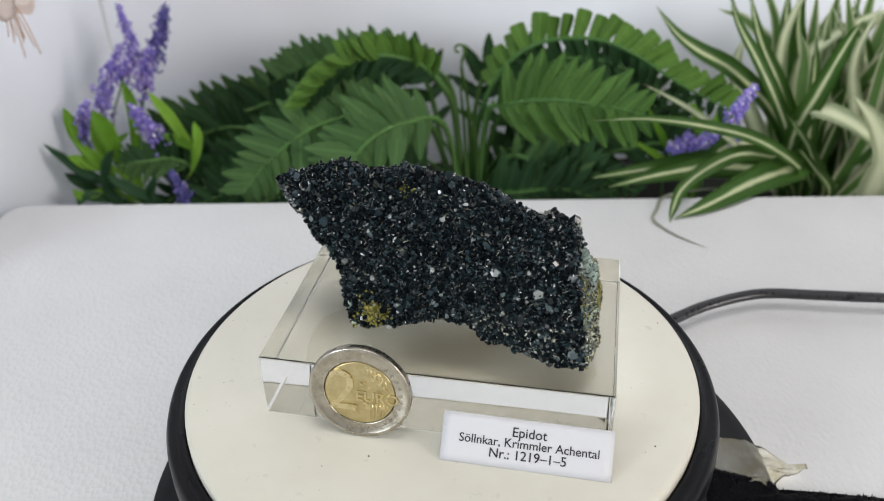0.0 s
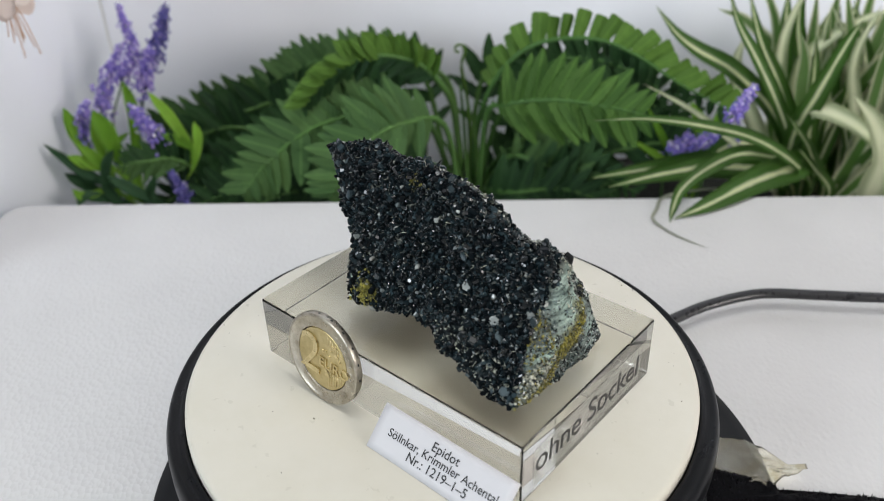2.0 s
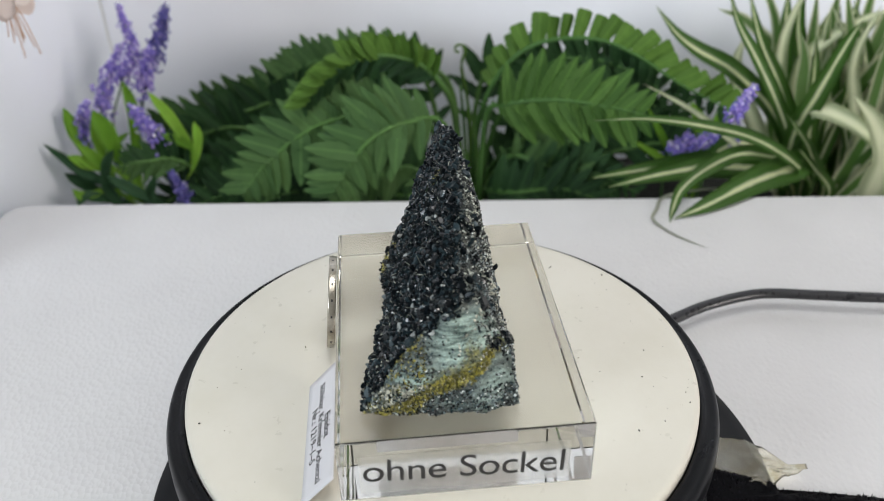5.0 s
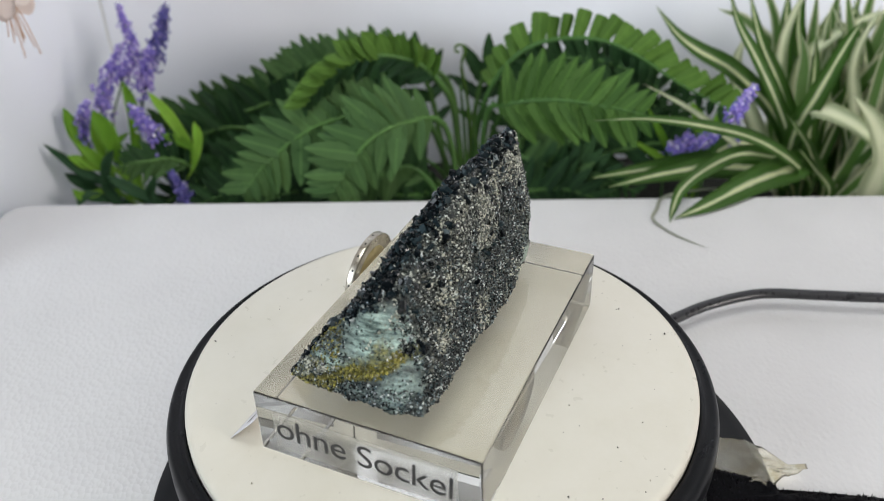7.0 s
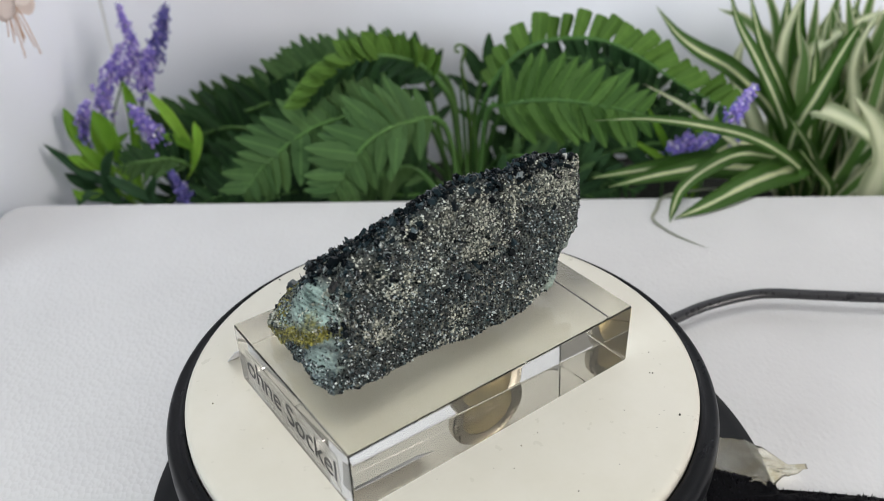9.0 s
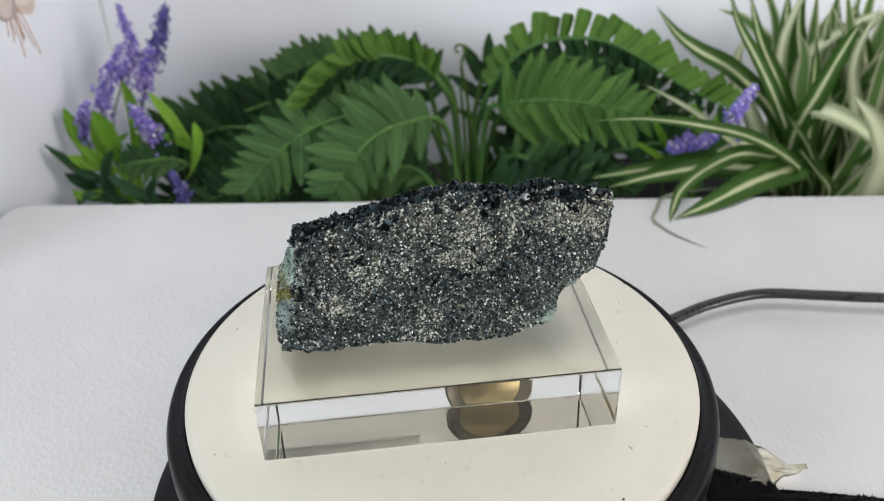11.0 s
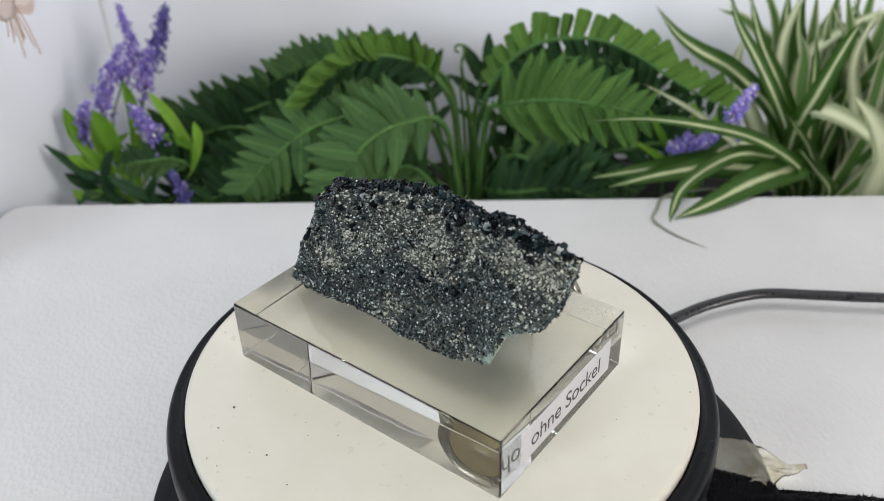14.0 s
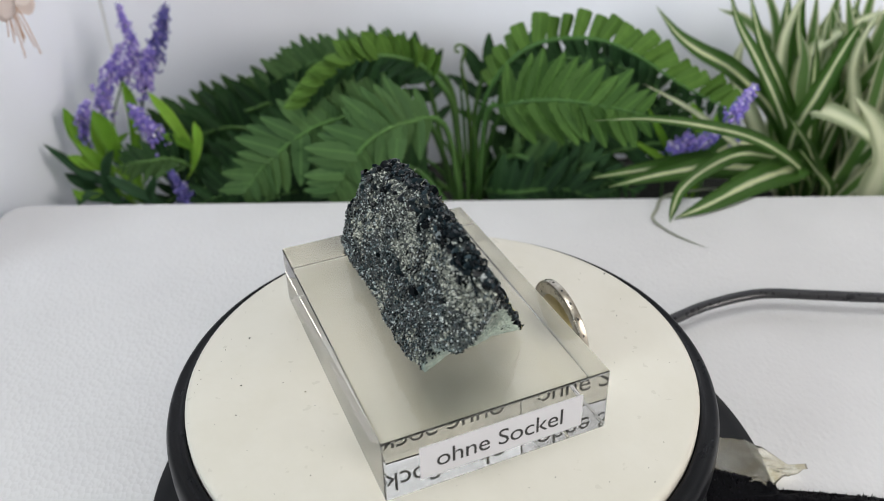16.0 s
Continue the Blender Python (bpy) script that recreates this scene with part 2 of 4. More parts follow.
def make_striped(name, edge, centre, a, b):
    """A blade with a stripe along it: UV x runs across the leaf."""
    k = Mat(name, edge, 0.42)
    uv = k.node("ShaderNodeUVMap")
    sep = k.t.nodes.new("ShaderNodeSeparateXYZ")
    k.link(uv.outputs[0], sep.inputs[0])
    across = k.calc("ABSOLUTE", k.calc("SUBTRACT", sep.outputs[0], 0.5))
    wob = k.calc("MULTIPLY", k.calc("SUBTRACT", k.noise(90, 3), 0.5), 0.12)
    f = k.ramp(k.calc("ADD", across, wob), (a, (0, 0, 0)), (b, (1, 1, 1)))
    veins = k.noise(40, 3, 0.6, sep.outputs[0])
    e = k.mix(k.ramp(veins, (0.4, (0, 0, 0)), (0.6, (1, 1, 1))), edge, tuple(v * 0.65 for v in edge))
    c = k.mix(f, centre, e)
    c = k.mix(k.calc("MULTIPLY", k.random_object(), 0.18), c, tuple(v * 0.5 for v in edge))
    k.colour(c)
    k.bump(veins, 0.2, 0.0006)
    tr = k.node("ShaderNodeBsdfTranslucent")
    k.link(c, tr.inputs[0])
    mx = k.t.nodes.new("ShaderNodeMixShader")
    mx.inputs[0].default_value = 0.22
    k.link(k.b.outputs[0], mx.inputs[1])
    k.link(tr.outputs[0], mx.inputs[2])
    k.link(mx.outputs[0], k.t.nodes["Material Output"].inputs[0])
    return k.m


STRIPED = make_striped("leaf_white_centre", (0.105, 0.250, 0.045), (0.84, 0.88, 0.60), 0.06, 0.13)
EDGED = make_striped("leaf_white_margin", (0.80, 0.84, 0.60), (0.12, 0.26, 0.055), 0.24, 0.33)
WHITISH = make_striped("leaf_pale", (0.66, 0.74, 0.48), (0.86, 0.89, 0.68), 0.1, 0.3)

k = Mat("purple_florets", (0.2, 0.15, 0.45), 0.6)
k.colour(k.ramp(k.random_island(), (0.0, (0.12, 0.10, 0.42)), (0.5, (0.23, 0.18, 0.58)), (0.84, (0.40, 0.29, 0.68)), (0.94, (0.64, 0.58, 0.78)), (1.0, (0.84, 0.82, 0.86))))
FLORET = k.m
k = Mat("deep_purple_florets", (0.1, 0.08, 0.3), 0.6)
k.colour(k.ramp(k.random_island(), (0.0, (0.05, 0.05, 0.20)), (0.7, (0.12, 0.11, 0.38)), (0.93, (0.22, 0.18, 0.5)), (1.0, (0.75, 0.74, 0.82))))
FLORET_DEEP = k.m

k = Mat("blossom_petal", (0.85, 0.72, 0.66), 0.6)
k.colour(k.mix(k.random_object(), (0.85, 0.78, 0.74), (0.80, 0.64, 0.58)))
PETAL = k.m
k = Mat("stamen", (0.55, 0.36, 0.25), 0.6)
STAMEN = k.m

k = Mat("planter_clay", (0.028, 0.032, 0.045), 0.6)
k.colour(k.mix(k.noise(60, 4), (0.010, 0.012, 0.018), (0.026, 0.030, 0.042)))
PLANTER = k.m
k = Mat("moss_filling", (0.02, 0.022, 0.014), 0.9)
k.colour(k.mix(k.noise(300, 4), (0.005, 0.006, 0.004), (0.016, 0.018, 0.010)))
k.bump(k.noise(400, 4), 0.8, 0.002)
MOSS = k.m

k = Mat("yellowed_film", (0.84, 0.80, 0.66), 0.22, 0.0, IOR=1.45, Transmission_Weight=0.95)
k.colour(k.mix(k.ramp(k.noise(140, 5, 0.7), (0.42, (0, 0, 0)), (0.68, (1, 1, 1))), (0.88, 0.86, 0.76), (0.62, 0.56, 0.38)))
k.bump(k.noise(260, 4, 0.6), 0.6, 0.001)
FILM = k.m
k = Mat("black_velvet", (0.006, 0.006, 0.009), 0.95, Sheen_Weight=0.06, Specular_IOR_Level=0.15)
k.colour(k.mix(k.ramp(k.noise(1600, 3), (0.6, (0, 0, 0)), (0.75, (1, 1, 1))), (0.003, 0.003, 0.005), (0.025, 0.026, 0.038)))
VELVET = k.m
k = Mat("stone_crumb", (0.06, 0.055, 0.045), 0.7)
k.colour(k.ramp(k.random_island(), (0.0, (0.015, 0.016, 0.016)), (0.7, (0.06, 0.055, 0.04)), (1.0, (0.22, 0.19, 0.12))))
CRUMB = k.m


# ---- building blocks ----
def thing(name, at=(0, 0, 0), label="", category="", group="", kind=""):
    ob = new(name)
    ob.empty_display_size = 0.01
    ob.matrix_basis = Matrix.Translation(Vector(at) * U)
    return tagged(ob, label, category, group, kind)


def finish(name, mesh, material, parent=None, label="", smooth=True):
    mesh.materials.append(material)
    mesh.polygons.foreach_set("use_smooth", [smooth] * len(mesh.polygons))
    ob = new(name, mesh)
    if parent is not None:
        ob.parent = parent
        if parent.parent is None:
            ob.matrix_parent_inverse = parent.matrix_basis.inverted()
    return tagged(ob, label)


def part(name, bm, material, parent=None, label="", smooth=True):
    """Links a bmesh, in units of the plan, as one mesh object under a thing or a part."""
    bm.transform(Matrix.Scale(U, 4))
    bmesh.ops.recalc_face_normals(bm, faces=bm.faces)
    mesh = bpy.data.meshes.new(name)
    bm.to_mesh(mesh)
    bm.free()
    return finish(name, mesh, material, parent, label, smooth)


def array_part(name, verts, faces, material, parent=None, label="", smooth=False):
    """The same from arrays of points, for many small pieces in one mesh."""
    mesh = bpy.data.meshes.new(name)
    mesh.from_pydata((np.asarray(verts) * U).tolist(), [], faces)
    mesh.update()
    return finish(name, mesh, material, parent, label, smooth)


def box(bm, x0, x1, y0, y1, z0, z1, bevel=0.0, segments=2):
    made = bmesh.ops.create_cube(bm, size=1.0)
    for v in made["verts"]:
        v.co = Vector((x0 + (x1 - x0) * (v.co.x + 0.5), y0 + (y1 - y0) * (v.co.y + 0.5), z0 + (z1 - z0) * (v.co.z + 0.5)))
    if bevel:
        edges = list({e for v in made["verts"] for e in v.link_edges})
        bmesh.ops.bevel(bm, geom=edges, offset=bevel, segments=segments, affect="EDGES", profile=0.5)
    return bm


def lathe(bm, profile, centre=(0, 0, 0), steps=96):
    """Turns a profile of (radius, height) round the upright axis."""
    rings = []
    for r, h in profile:
        if r < 1e-6:
            rings.append([bm.verts.new((centre[0], centre[1], centre[2] + h))])
        else:
            rings.append([bm.verts.new((centre[0] + r * math.cos(2 * math.pi * i / steps), centre[1] + r * math.sin(2 * math.pi * i / steps), centre[2] + h)) for i in range(steps)])
    for a, b in zip(rings, rings[1:]):
        for i in range(steps):
            j = (i + 1) % steps
            if len(a) == 1 and len(b) > 1:
                bm.faces.new((a[0], b[i], b[j]))
            elif len(b) == 1 and len(a) > 1:
                bm.faces.new((a[i], a[j], b[0]))
            elif len(a) > 1:
                bm.faces.new((a[i], a[j], b[j], b[i]))
    return bm


def spline(points, n):
    """n points along a smooth curve through the given ones (Catmull-Rom)."""
    p = [Vector(q) for q in points]
    p = [p[0] * 2 - p[1]] + p + [p[-1] * 2 - p[-2]]
    out = []
    for i in range(n):
        s = i / (n - 1) * (len(p) - 3)
        j = min(int(s), len(p) - 4)
        t = s - j
        a, b, c, d = p[j:j + 4]
        out.append(0.5 * ((2 * b) + (c - a) * t + (2 * a - 5 * b + 4 * c - d) * t * t + (3 * b - 3 * c + d - a) * t ** 3))
    return out


def tube(bm, path, radius, sides=8, flat=1.0):
    """A round (or flattened) tube along a path; radius is a number or a function of 0..1."""
    rings, up = [], Vector((0, 0, 1))
    n = len(path)
    for i, q in enumerate(path):
        d = (path[min(i + 1, n - 1)] - path[max(i - 1, 0)]).normalized()
        s = d.cross(up)
        s = s.normalized() if s.length > 1e-4 else Vector((1, 0, 0))
        w = s.cross(d)
        r = radius(i / (n - 1)) if callable(radius) else radius
        rings.append([bm.verts.new(q + s * r * math.cos(2 * math.pi * j / sides) + w * r * flat * math.sin(2 * math.pi * j / sides)) for j in range(sides)])
    for a, b in zip(rings, rings[1:]):
        for j in range(sides):
            bm.faces.new((a[j], a[(j + 1) % sides], b[(j + 1) % sides], b[j]))
    bm.faces.new(rings[0])
    bm.faces.new(rings[-1])
    return bm


def lettering(name, text, size, m, parent, material, depth=0.06, label="", spacing=1.0):
    """Raised letters, centred, lying in the plane of the pose m (units of the plan)."""
    curve = bpy.data.curves.new(name, "FONT")
    curve.body, curve.size, curve.extrude, curve.align_x, curve.align_y = text, size * U, depth * U, "CENTER", "CENTER"
    curve.resolution_u = 4
    curve.offset = (0.007 if size < 5 else 0.0) * size * U
    curve.space_character = spacing
    ob = bpy.data.objects.new(name, curve)
    scene.collection.objects.link(ob)
    bpy.context.view_layer.update()
    mesh = bpy.data.meshes.new_from_object(ob.evaluated_get(bpy.context.evaluated_depsgraph_get()))
    bpy.data.objects.remove(ob)
    bpy.data.curves.remove(curve)
    mesh.materials.clear()
    mesh.transform(Matrix.Translation(m.translation * U) @ m.to_3x3().to_4x4())
    return finish(name, mesh, material, parent, label, False)


def frame_of(origin, right, up):
    """A pose with its x along right and its y along up."""
    r = Vector(right).normalized()
    n = r.cross(Vector(up)).normalized()
    u = n.cross(r)
    m = Matrix((r, u, n)).transposed().to_4x4()
    m.translation = Vector(origin)
    return m


# ---- setting: room, backdrop boards, table ----
TABLE_Z = -40.0


def build_room():
    t = 0.12
    def slab(name, x0, x1, y0, y1, z0, z1, mat, label):
        bm = bmesh.new()
        box(bm, x0 / U, x1 / U, y0 / U, y1 / U, z0 / U, z1 / U)
        tagged(part(name, bm, mat, None, label, False), category=name.split("_")[0], kind="structure")
    x0, x1, y0, y1, z0, z1 = -1.7, 1.7, -1.9, 1.3, -0.78, 1.75
    slab("floor", x0, x1, y0, y1, z0 - t, z0, ROOM, "plain pale floor of the room")
    slab("ceiling", x0, x1, y0, y1, z1, z1 + t, ROOM, "plain white ceiling of the room")
    slab("wall_south", x0 - t, x1 + t, y0 - t, y0, z0, z1, ROOM, "plain off-white room wall")
    slab("wall_north", x0 - t, x1 + t, y1, y1 + t, z0, z1, ROOM, "plain off-white room wall")
    slab("wall_west", x0 - t, x0, y0, y1, z0, z1, ROOM, "plain off-white room wall")
    slab("wall_east", x1, x1 + t, y0, y1, z0, z1, ROOM, "plain off-white room wall")


def build_backdrop():
    bm = box(bmesh.new(), -200, 700, 330, 342, -803.5, 420, 1.0)
    tagged(part("backdrop_board", bm, WALL, None, "smooth white backdrop board standing behind the plants", False), category="backdrop", kind="structure")
    bm = box(bmesh.new(), -12, 0, -240, 0, -803.5, 300, 1.0)
    bm.transform(Matrix.Translation((-200.5, 329.5, 0)) @ Matrix.Rotation(radians(-4.0), 4, "Z"))
    tagged(part("backdrop_side", bm, WALL, None, "smooth white side board meeting the backdrop in a corner", False), category="backdrop", kind="structure")
    bm = box(bmesh.new(), -192, 700, 196, 328, -803.5, -300, 1.0)
    tagged(part("low_shelf", bm, ROOM, None, "plain low white ledge behind the table", False), category="shelf", kind="structure")


def build_table():
    """A cloth-covered slab with rounded corners, its far edge slightly askew."""
    corners = [(-208, 174.6, 11), (760, 137, 26), (760, -520, 26), (-206, -520, 26)]
    pts = []
    n = len(corners)
    for i, (px, py, r) in enumerate(corners):
        a = (Vector(corners[i - 1][:2]) - Vector((px, py))).normalized()
        b = (Vector(corners[(i + 1) % n][:2]) - Vector((px, py))).normalized()
        p, q, o = Vector((px, py)) + a * r, Vector((px, py)) + b * r, Vector((px, py))
        for s in range(9):
            t = s / 8
            pts.append(p * (1 - t) ** 2 + o * 2 * t * (1 - t) + q * t * t)
    bm = bmesh.new()
    layers = []
    mid = Vector((277, -180))
    for inset, h in ((0, -26), (0, -3.0), (0.9, -0.9), (3.0, 0.0)):
        layers.append([bm.verts.new((q.x + (mid - q).normalized().x * inset, q.y + (mid - q).normalized().y * inset, TABLE_Z + h)) for q in pts])
    for a, b in zip(layers, layers[1:]):
        for i in range(len(pts)):
            j = (i + 1) % len(pts)
            bm.faces.new((a[i], a[j], b[j], b[i]))
    bm.faces.new(layers[0])
    bm.faces.new(layers[-1])
    table = thing("table", (277, -180, TABLE_Z - 26), "low table covered with white dimpled cloth", "table")
    part("tabletop", bm, TABLE, table, "white dimpled cloth cover with rounded corners")
    for lx, ly in ((-150, 110), (700, 90), (-150, -470), (700, -470)):
        part("leg", box(bmesh.new(), lx - 22, lx + 22, ly - 22, ly + 22, -804, TABLE_Z - 26.2, 2.0), ROOM, table, "", False)


build_room()
build_backdrop()
build_table()


# ---- turntable ----
def build_turntable():
    tt = thing("turntable", (0, -1.6, TABLE_Z), "motorised turntable with cream platter and black rim", "turntable")
    c = (0, -1.6, 0)
    platter = part("platter", lathe(bmesh.new(), [(0, 0), (40, 0), (70.2, 0), (71.2, -0.25), (71.9, -0.9), (72.0, -2.4), (72.0, -6), (0, -6)], (0, 0, 0), 160), CREAM, tt, "round cream-white plastic platter")
    rim = lathe(bmesh.new(), [(72.3, -9), (72.3, -3.9), (72.7, -3.5), (73.6, -3.5), (73.9, -4.0), (75.4, -4.2), (75.8, -3.6), (76.6, -3.8), (77.3, -4.8), (77.8, -6.4),
                              (77.9, -11.0), (77.3, -12.5), (75.5, -13.5), (72.3, -13.5), (72.3, -9)], c, 160)
    part("rim", rim, BLACK, tt, "glossy black plastic rim")
    skirt = lathe(bmesh.new(), [(0, -12), (68, -12), (69.5, -13), (70, -29), (72, -31), (88, -36.2), (92.0, -37.2), (92.7, -38.3), (92.7, TABLE_Z + 0.05), (0, TABLE_Z + 0.05)], (5.3, -8.4, 0), 128)
    part("base", skirt, RUBBER, tt, "flared matt black base")
    return tt, platter


turntable, platter = build_turntable()


# ---- things on the platter, in the block's own space, the axis at the origin ----
BX0, BX1, BY0, BY1, BZ = -42.2, 48.74, -28.43, 32.32, 19.31


def build_block():
    block = thing("acrylic_block", (0, 0, 0), "clear polished acrylic block on the cream platter", "display block")
    body = part("body", box(bmesh.new(), BX0, BX1, BY0, BY1, 0.08, BZ, 0.6, 3), ACRYLIC, block, "", False)
    # no cast shadow: the tint dims the platter seen through the block
    body.visible_shadow = False
    return block


def build_end_print():
    """Black words on clear film across the end of the block."""
    tape = thing("clear_sticker", (0, 0, 0), "clear film sticker with black words on the acrylic block", "sticker")
    film = part("film", box(bmesh.new(), BX1 + 0.02, BX1 + 0.07, -23.5, 26.5, 2.2, 14.6), TAPE, tape, "", False)
    film.visible_shadow = False
    m = frame_of((BX1 + 0.10, 1.4, 8.6), (0, 1, -0.035), (0, 0.035, 1))
    lettering("lettering", "ohne Sockel", 10.2, m, tape, INK, 0.02, "black printed words", 0.97)
    return tape


def build_end_label():
    tag = thing("white_sticker", (0, 0, 0), "white paper sticker with black words on the acrylic block", "sticker")
    part("paper", box(bmesh.new(), BX0 - 0.16, BX0 - 0.02, -20.8, 23.3, 4.0, 14.3), PAPER, tag, "", False)
    m = frame_of((BX0 - 0.19, 1.8, 8.9), (0, -1, 0), (0, 0, 1))
    lettering("lettering", "ohne Sockel", 7.3, m, tag, INK, 0.02, "black printed words", 0.97)
    return tag


def build_paper_label():
    card = thing("paper_label", (0, 0, 0), "white paper name card leaning on the acrylic block", "label")
    o, r, u = Vector((28.1, -33.4, 4.55)), Vector((1, -0.012, 0)), Vector((0, 0.685, 0.728))
    m = frame_of(o, r, u)
    bm = bmesh.new()
    nx, ny, w, h = 18, 6, 42.6, 12.3
    top, under = [], []
    for i in range(nx + 1):
        for j in range(ny + 1):
            a, b = (i / nx - 0.5) * w, (j / ny - 0.5) * h
            bend = 0.06 * (2 * i / nx - 1) ** 2
            top.append(bm.verts.new(m @ Vector((a, b, bend + 0.1))))
            under.append(bm.verts.new(m @ Vector((a, b, bend - 0.05))))
    at = lambda i, j: i * (ny + 1) + j
    for i in range(nx):
        for j in range(ny):
            bm.faces.new((top[at(i, j)], top[at(i + 1, j)], top[at(i + 1, j + 1)], top[at(i, j + 1)]))
            bm.faces.new((under[at(i, j)], under[at(i, j + 1)], under[at(i + 1, j + 1)], under[at(i + 1, j)]))
    edge = [at(i, 0) for i in range(nx)] + [at(nx, j) for j in range(ny)] + [at(i, ny) for i in range(nx, 0, -1)] + [at(0, j) for j in range(ny, 0, -1)]
    for a, b in zip(edge, edge[1:] + edge[:1]):
        bm.faces.new((top[a], top[b], under[b], under[a]))
    part("paper", bm, PAPER, card)
    for text, dx, dy, size in (("Epidot", 0.6, 2.75, 3.35), ("Söllnkar, Krimmler Achental", 0.6, 0.0, 3.05), ("Nr.: 1219–1–5", 0.6, -2.85, 3.3)):
        lettering("lettering", text, size, m @ Matrix.Translation((dx, dy, 0.19)), card, INK, 0.02, "black printed line of text", 1.0)
    return card


def build_coin():
    coin = thing("coin", (0, 0, 0), "worn two-colour two-euro coin leaning on the acrylic block", "coin")
    rad, th = 13.4, 2.27
    lean = Vector((0, 2.2, 19.3)).normalized()
    base = Vector((-14.6, -31.95, 0.14))
    m = frame_of(base + lean * rad, (1, 0, 0), lean)     # z of this pose looks out of the coin's front
    m = m @ Matrix.Rotation(radians(-3), 4, "Z")

    def turned(profile, steps=120):
        bm = lathe(bmesh.new(), profile, (0, 0, 0), steps)
        bm.transform(m)
        return bm

    h = th / 2
    part("ring", turned([(9.45, -h + 0.3), (9.45, h - 0.32), (9.7, h - 0.30), (12.1, h - 0.26), (12.35, h - 0.05), (12.6, h), (13.1, h), (13.34, h - 0.12), (13.4, h - 0.3),
                         (13.4, -h + 0.3), (13.34, -h + 0.12), (13.1, -h), (12.6, -h), (12.3, -h + 0.2), (9.7, -h + 0.28), (9.45, -h + 0.3)]), SILVER, coin, "worn silver-coloured outer ring")
    core = part("core", turned([(0, h - 0.34), (8.9, h - 0.34), (9.12, h - 0.38), (9.18, h - 0.75), (9.42, -h + 0.5), (9.3, -h + 0.37), (0, -h + 0.34)]), BRASS, coin, "brass-coloured core")
    face = m @ Matrix.Translation((0, 0, h - 0.34))
    lettering("numeral", "2", 17.0, face @ Matrix.Translation((-4.4, -0.3, 0.12)), coin, BRASS_RAISED, 0.24)
    lettering("lettering", "EURO", 4.3, face @ Matrix.Translation((4.6, -0.8, 0.10)), coin, BRASS_RAISED, 0.20)
    # relief: land shapes, stripes and stars
    bm = bmesh.new()
    random.seed(4)
    for cx, cy, r in ((0.4, 2.9, 0.7), (1.4, 3.4, 0.6), (2.6, 2.2, 0.7), (3.9, 5.8, 1.0), (3.2, 4.6, 0.8), (4.9, 6.3, 0.8), (2.2, -3.9, 1.5), (1.6, -2.8, 0.8), (4.4, -2.9, 0.7), (5.9, -3.4, 0.8), (5.2, 3.7, 0.9), (6.4, 2.6, 0.6)):
        ring = [Vector((cx + r * random.uniform(0.4, 1.0) * math.cos(a), cy + r * random.uniform(0.4, 1.0) * math.sin(a), 0)) for a in [i * math.pi / 5 for i in range(10)]]
        lo = [bm.verts.new(q) for q in ring]
        hi = [bm.verts.new(Vector((cx, cy, 0)) + (q - Vector((cx, cy, 0))) * 0.8 + Vector((0, 0, 0.26))) for q in ring]
        bm.faces.new(hi)
        for i in range(10):
            bm.faces.new((lo[i], lo[(i + 1) % 10], hi[(i + 1) % 10], hi[i]))
    bm.transform(face)
    part("relief", bm, BRASS_RAISED, coin, "", False)
    for i in range(6):
        bm = bmesh.new()
        xa = 2.4 + i * 0.95
        ya = math.sqrt(max(0.5, 8.8 ** 2 - xa ** 2))
        tube(bm, [Vector((xa - 0.5, ya - 0.2, 0.0)), Vector((xa, ya - 3.0, 0.02))], 0.14, 6)
        tube(bm, [Vector((xa + 0.1, -2.6, 0.0)), Vector((xa + 0.5, -ya + 0.9, 0.02))], 0.14, 6)
        bm.transform(face)
        part("stripe", bm, BRASS_RAISED, coin)
    for i in range(12):
        a = radians(-62 + i * 11.2)
        bm = bmesh.new()
        ring = [bm.verts.new((0.75 * (1 if j % 2 == 0 else 0.42) * math.sin(j * math.pi / 5), 0.75 * (1 if j % 2 == 0 else 0.42) * math.cos(j * math.pi / 5), 0)) for j in range(10)]
        tip = bm.verts.new((0, 0, 0.16))
        for j in range(10):
            bm.faces.new((ring[j], ring[(j + 1) % 10], tip))
        bm.transform(m @ Matrix.Translation((10.8 * math.cos(a), 10.8 * math.sin(a), h - 0.27)))
        part("star", bm, SILVER, coin, "", False)
    # edge marks
    for i in range(18):
        a = 2 * math.pi * i / 18
        bm = box(bmesh.new(), -0.25, 0.25, -0.35, 0.35, -0.05, 0.05)
        bm.transform(m @ Matrix.Rotation(a, 4, "Z") @ Matrix.Translation((13.41, 0, 0)) @ Matrix.Rotation(radians(90), 4, "Y"))
        part("edge_mark", bm, INK, coin, "", False)
    return coin


# mineral: cross-sections along x, between a sloping front and a steeper back
TOP = ((-44.5, 54.3), (-39.6, 55.4), (-33, 57.8), (-25, 59.4), (-19, 57.6), (-6, 59.2), (8, 57.2), (15, 54.3), (24, 51.8), (30, 50.2), (35, 48.9), (38.5, 47.6))
FRONT_LOW = ((-44.5, 53.8), (-38.3, 48.0), (-32.2, 41.0), (-27, 36.0), (-24.4, 32.0), (-23, 26.0), (-20.5, 21.6), (-9, 23.4), (-3, 25.4), (4, 26.0), (10.7, 26.2), (15.4, 23.4), (21, 22.9), (28, 22.2), (33, 20.6), (38.5, 21.2))
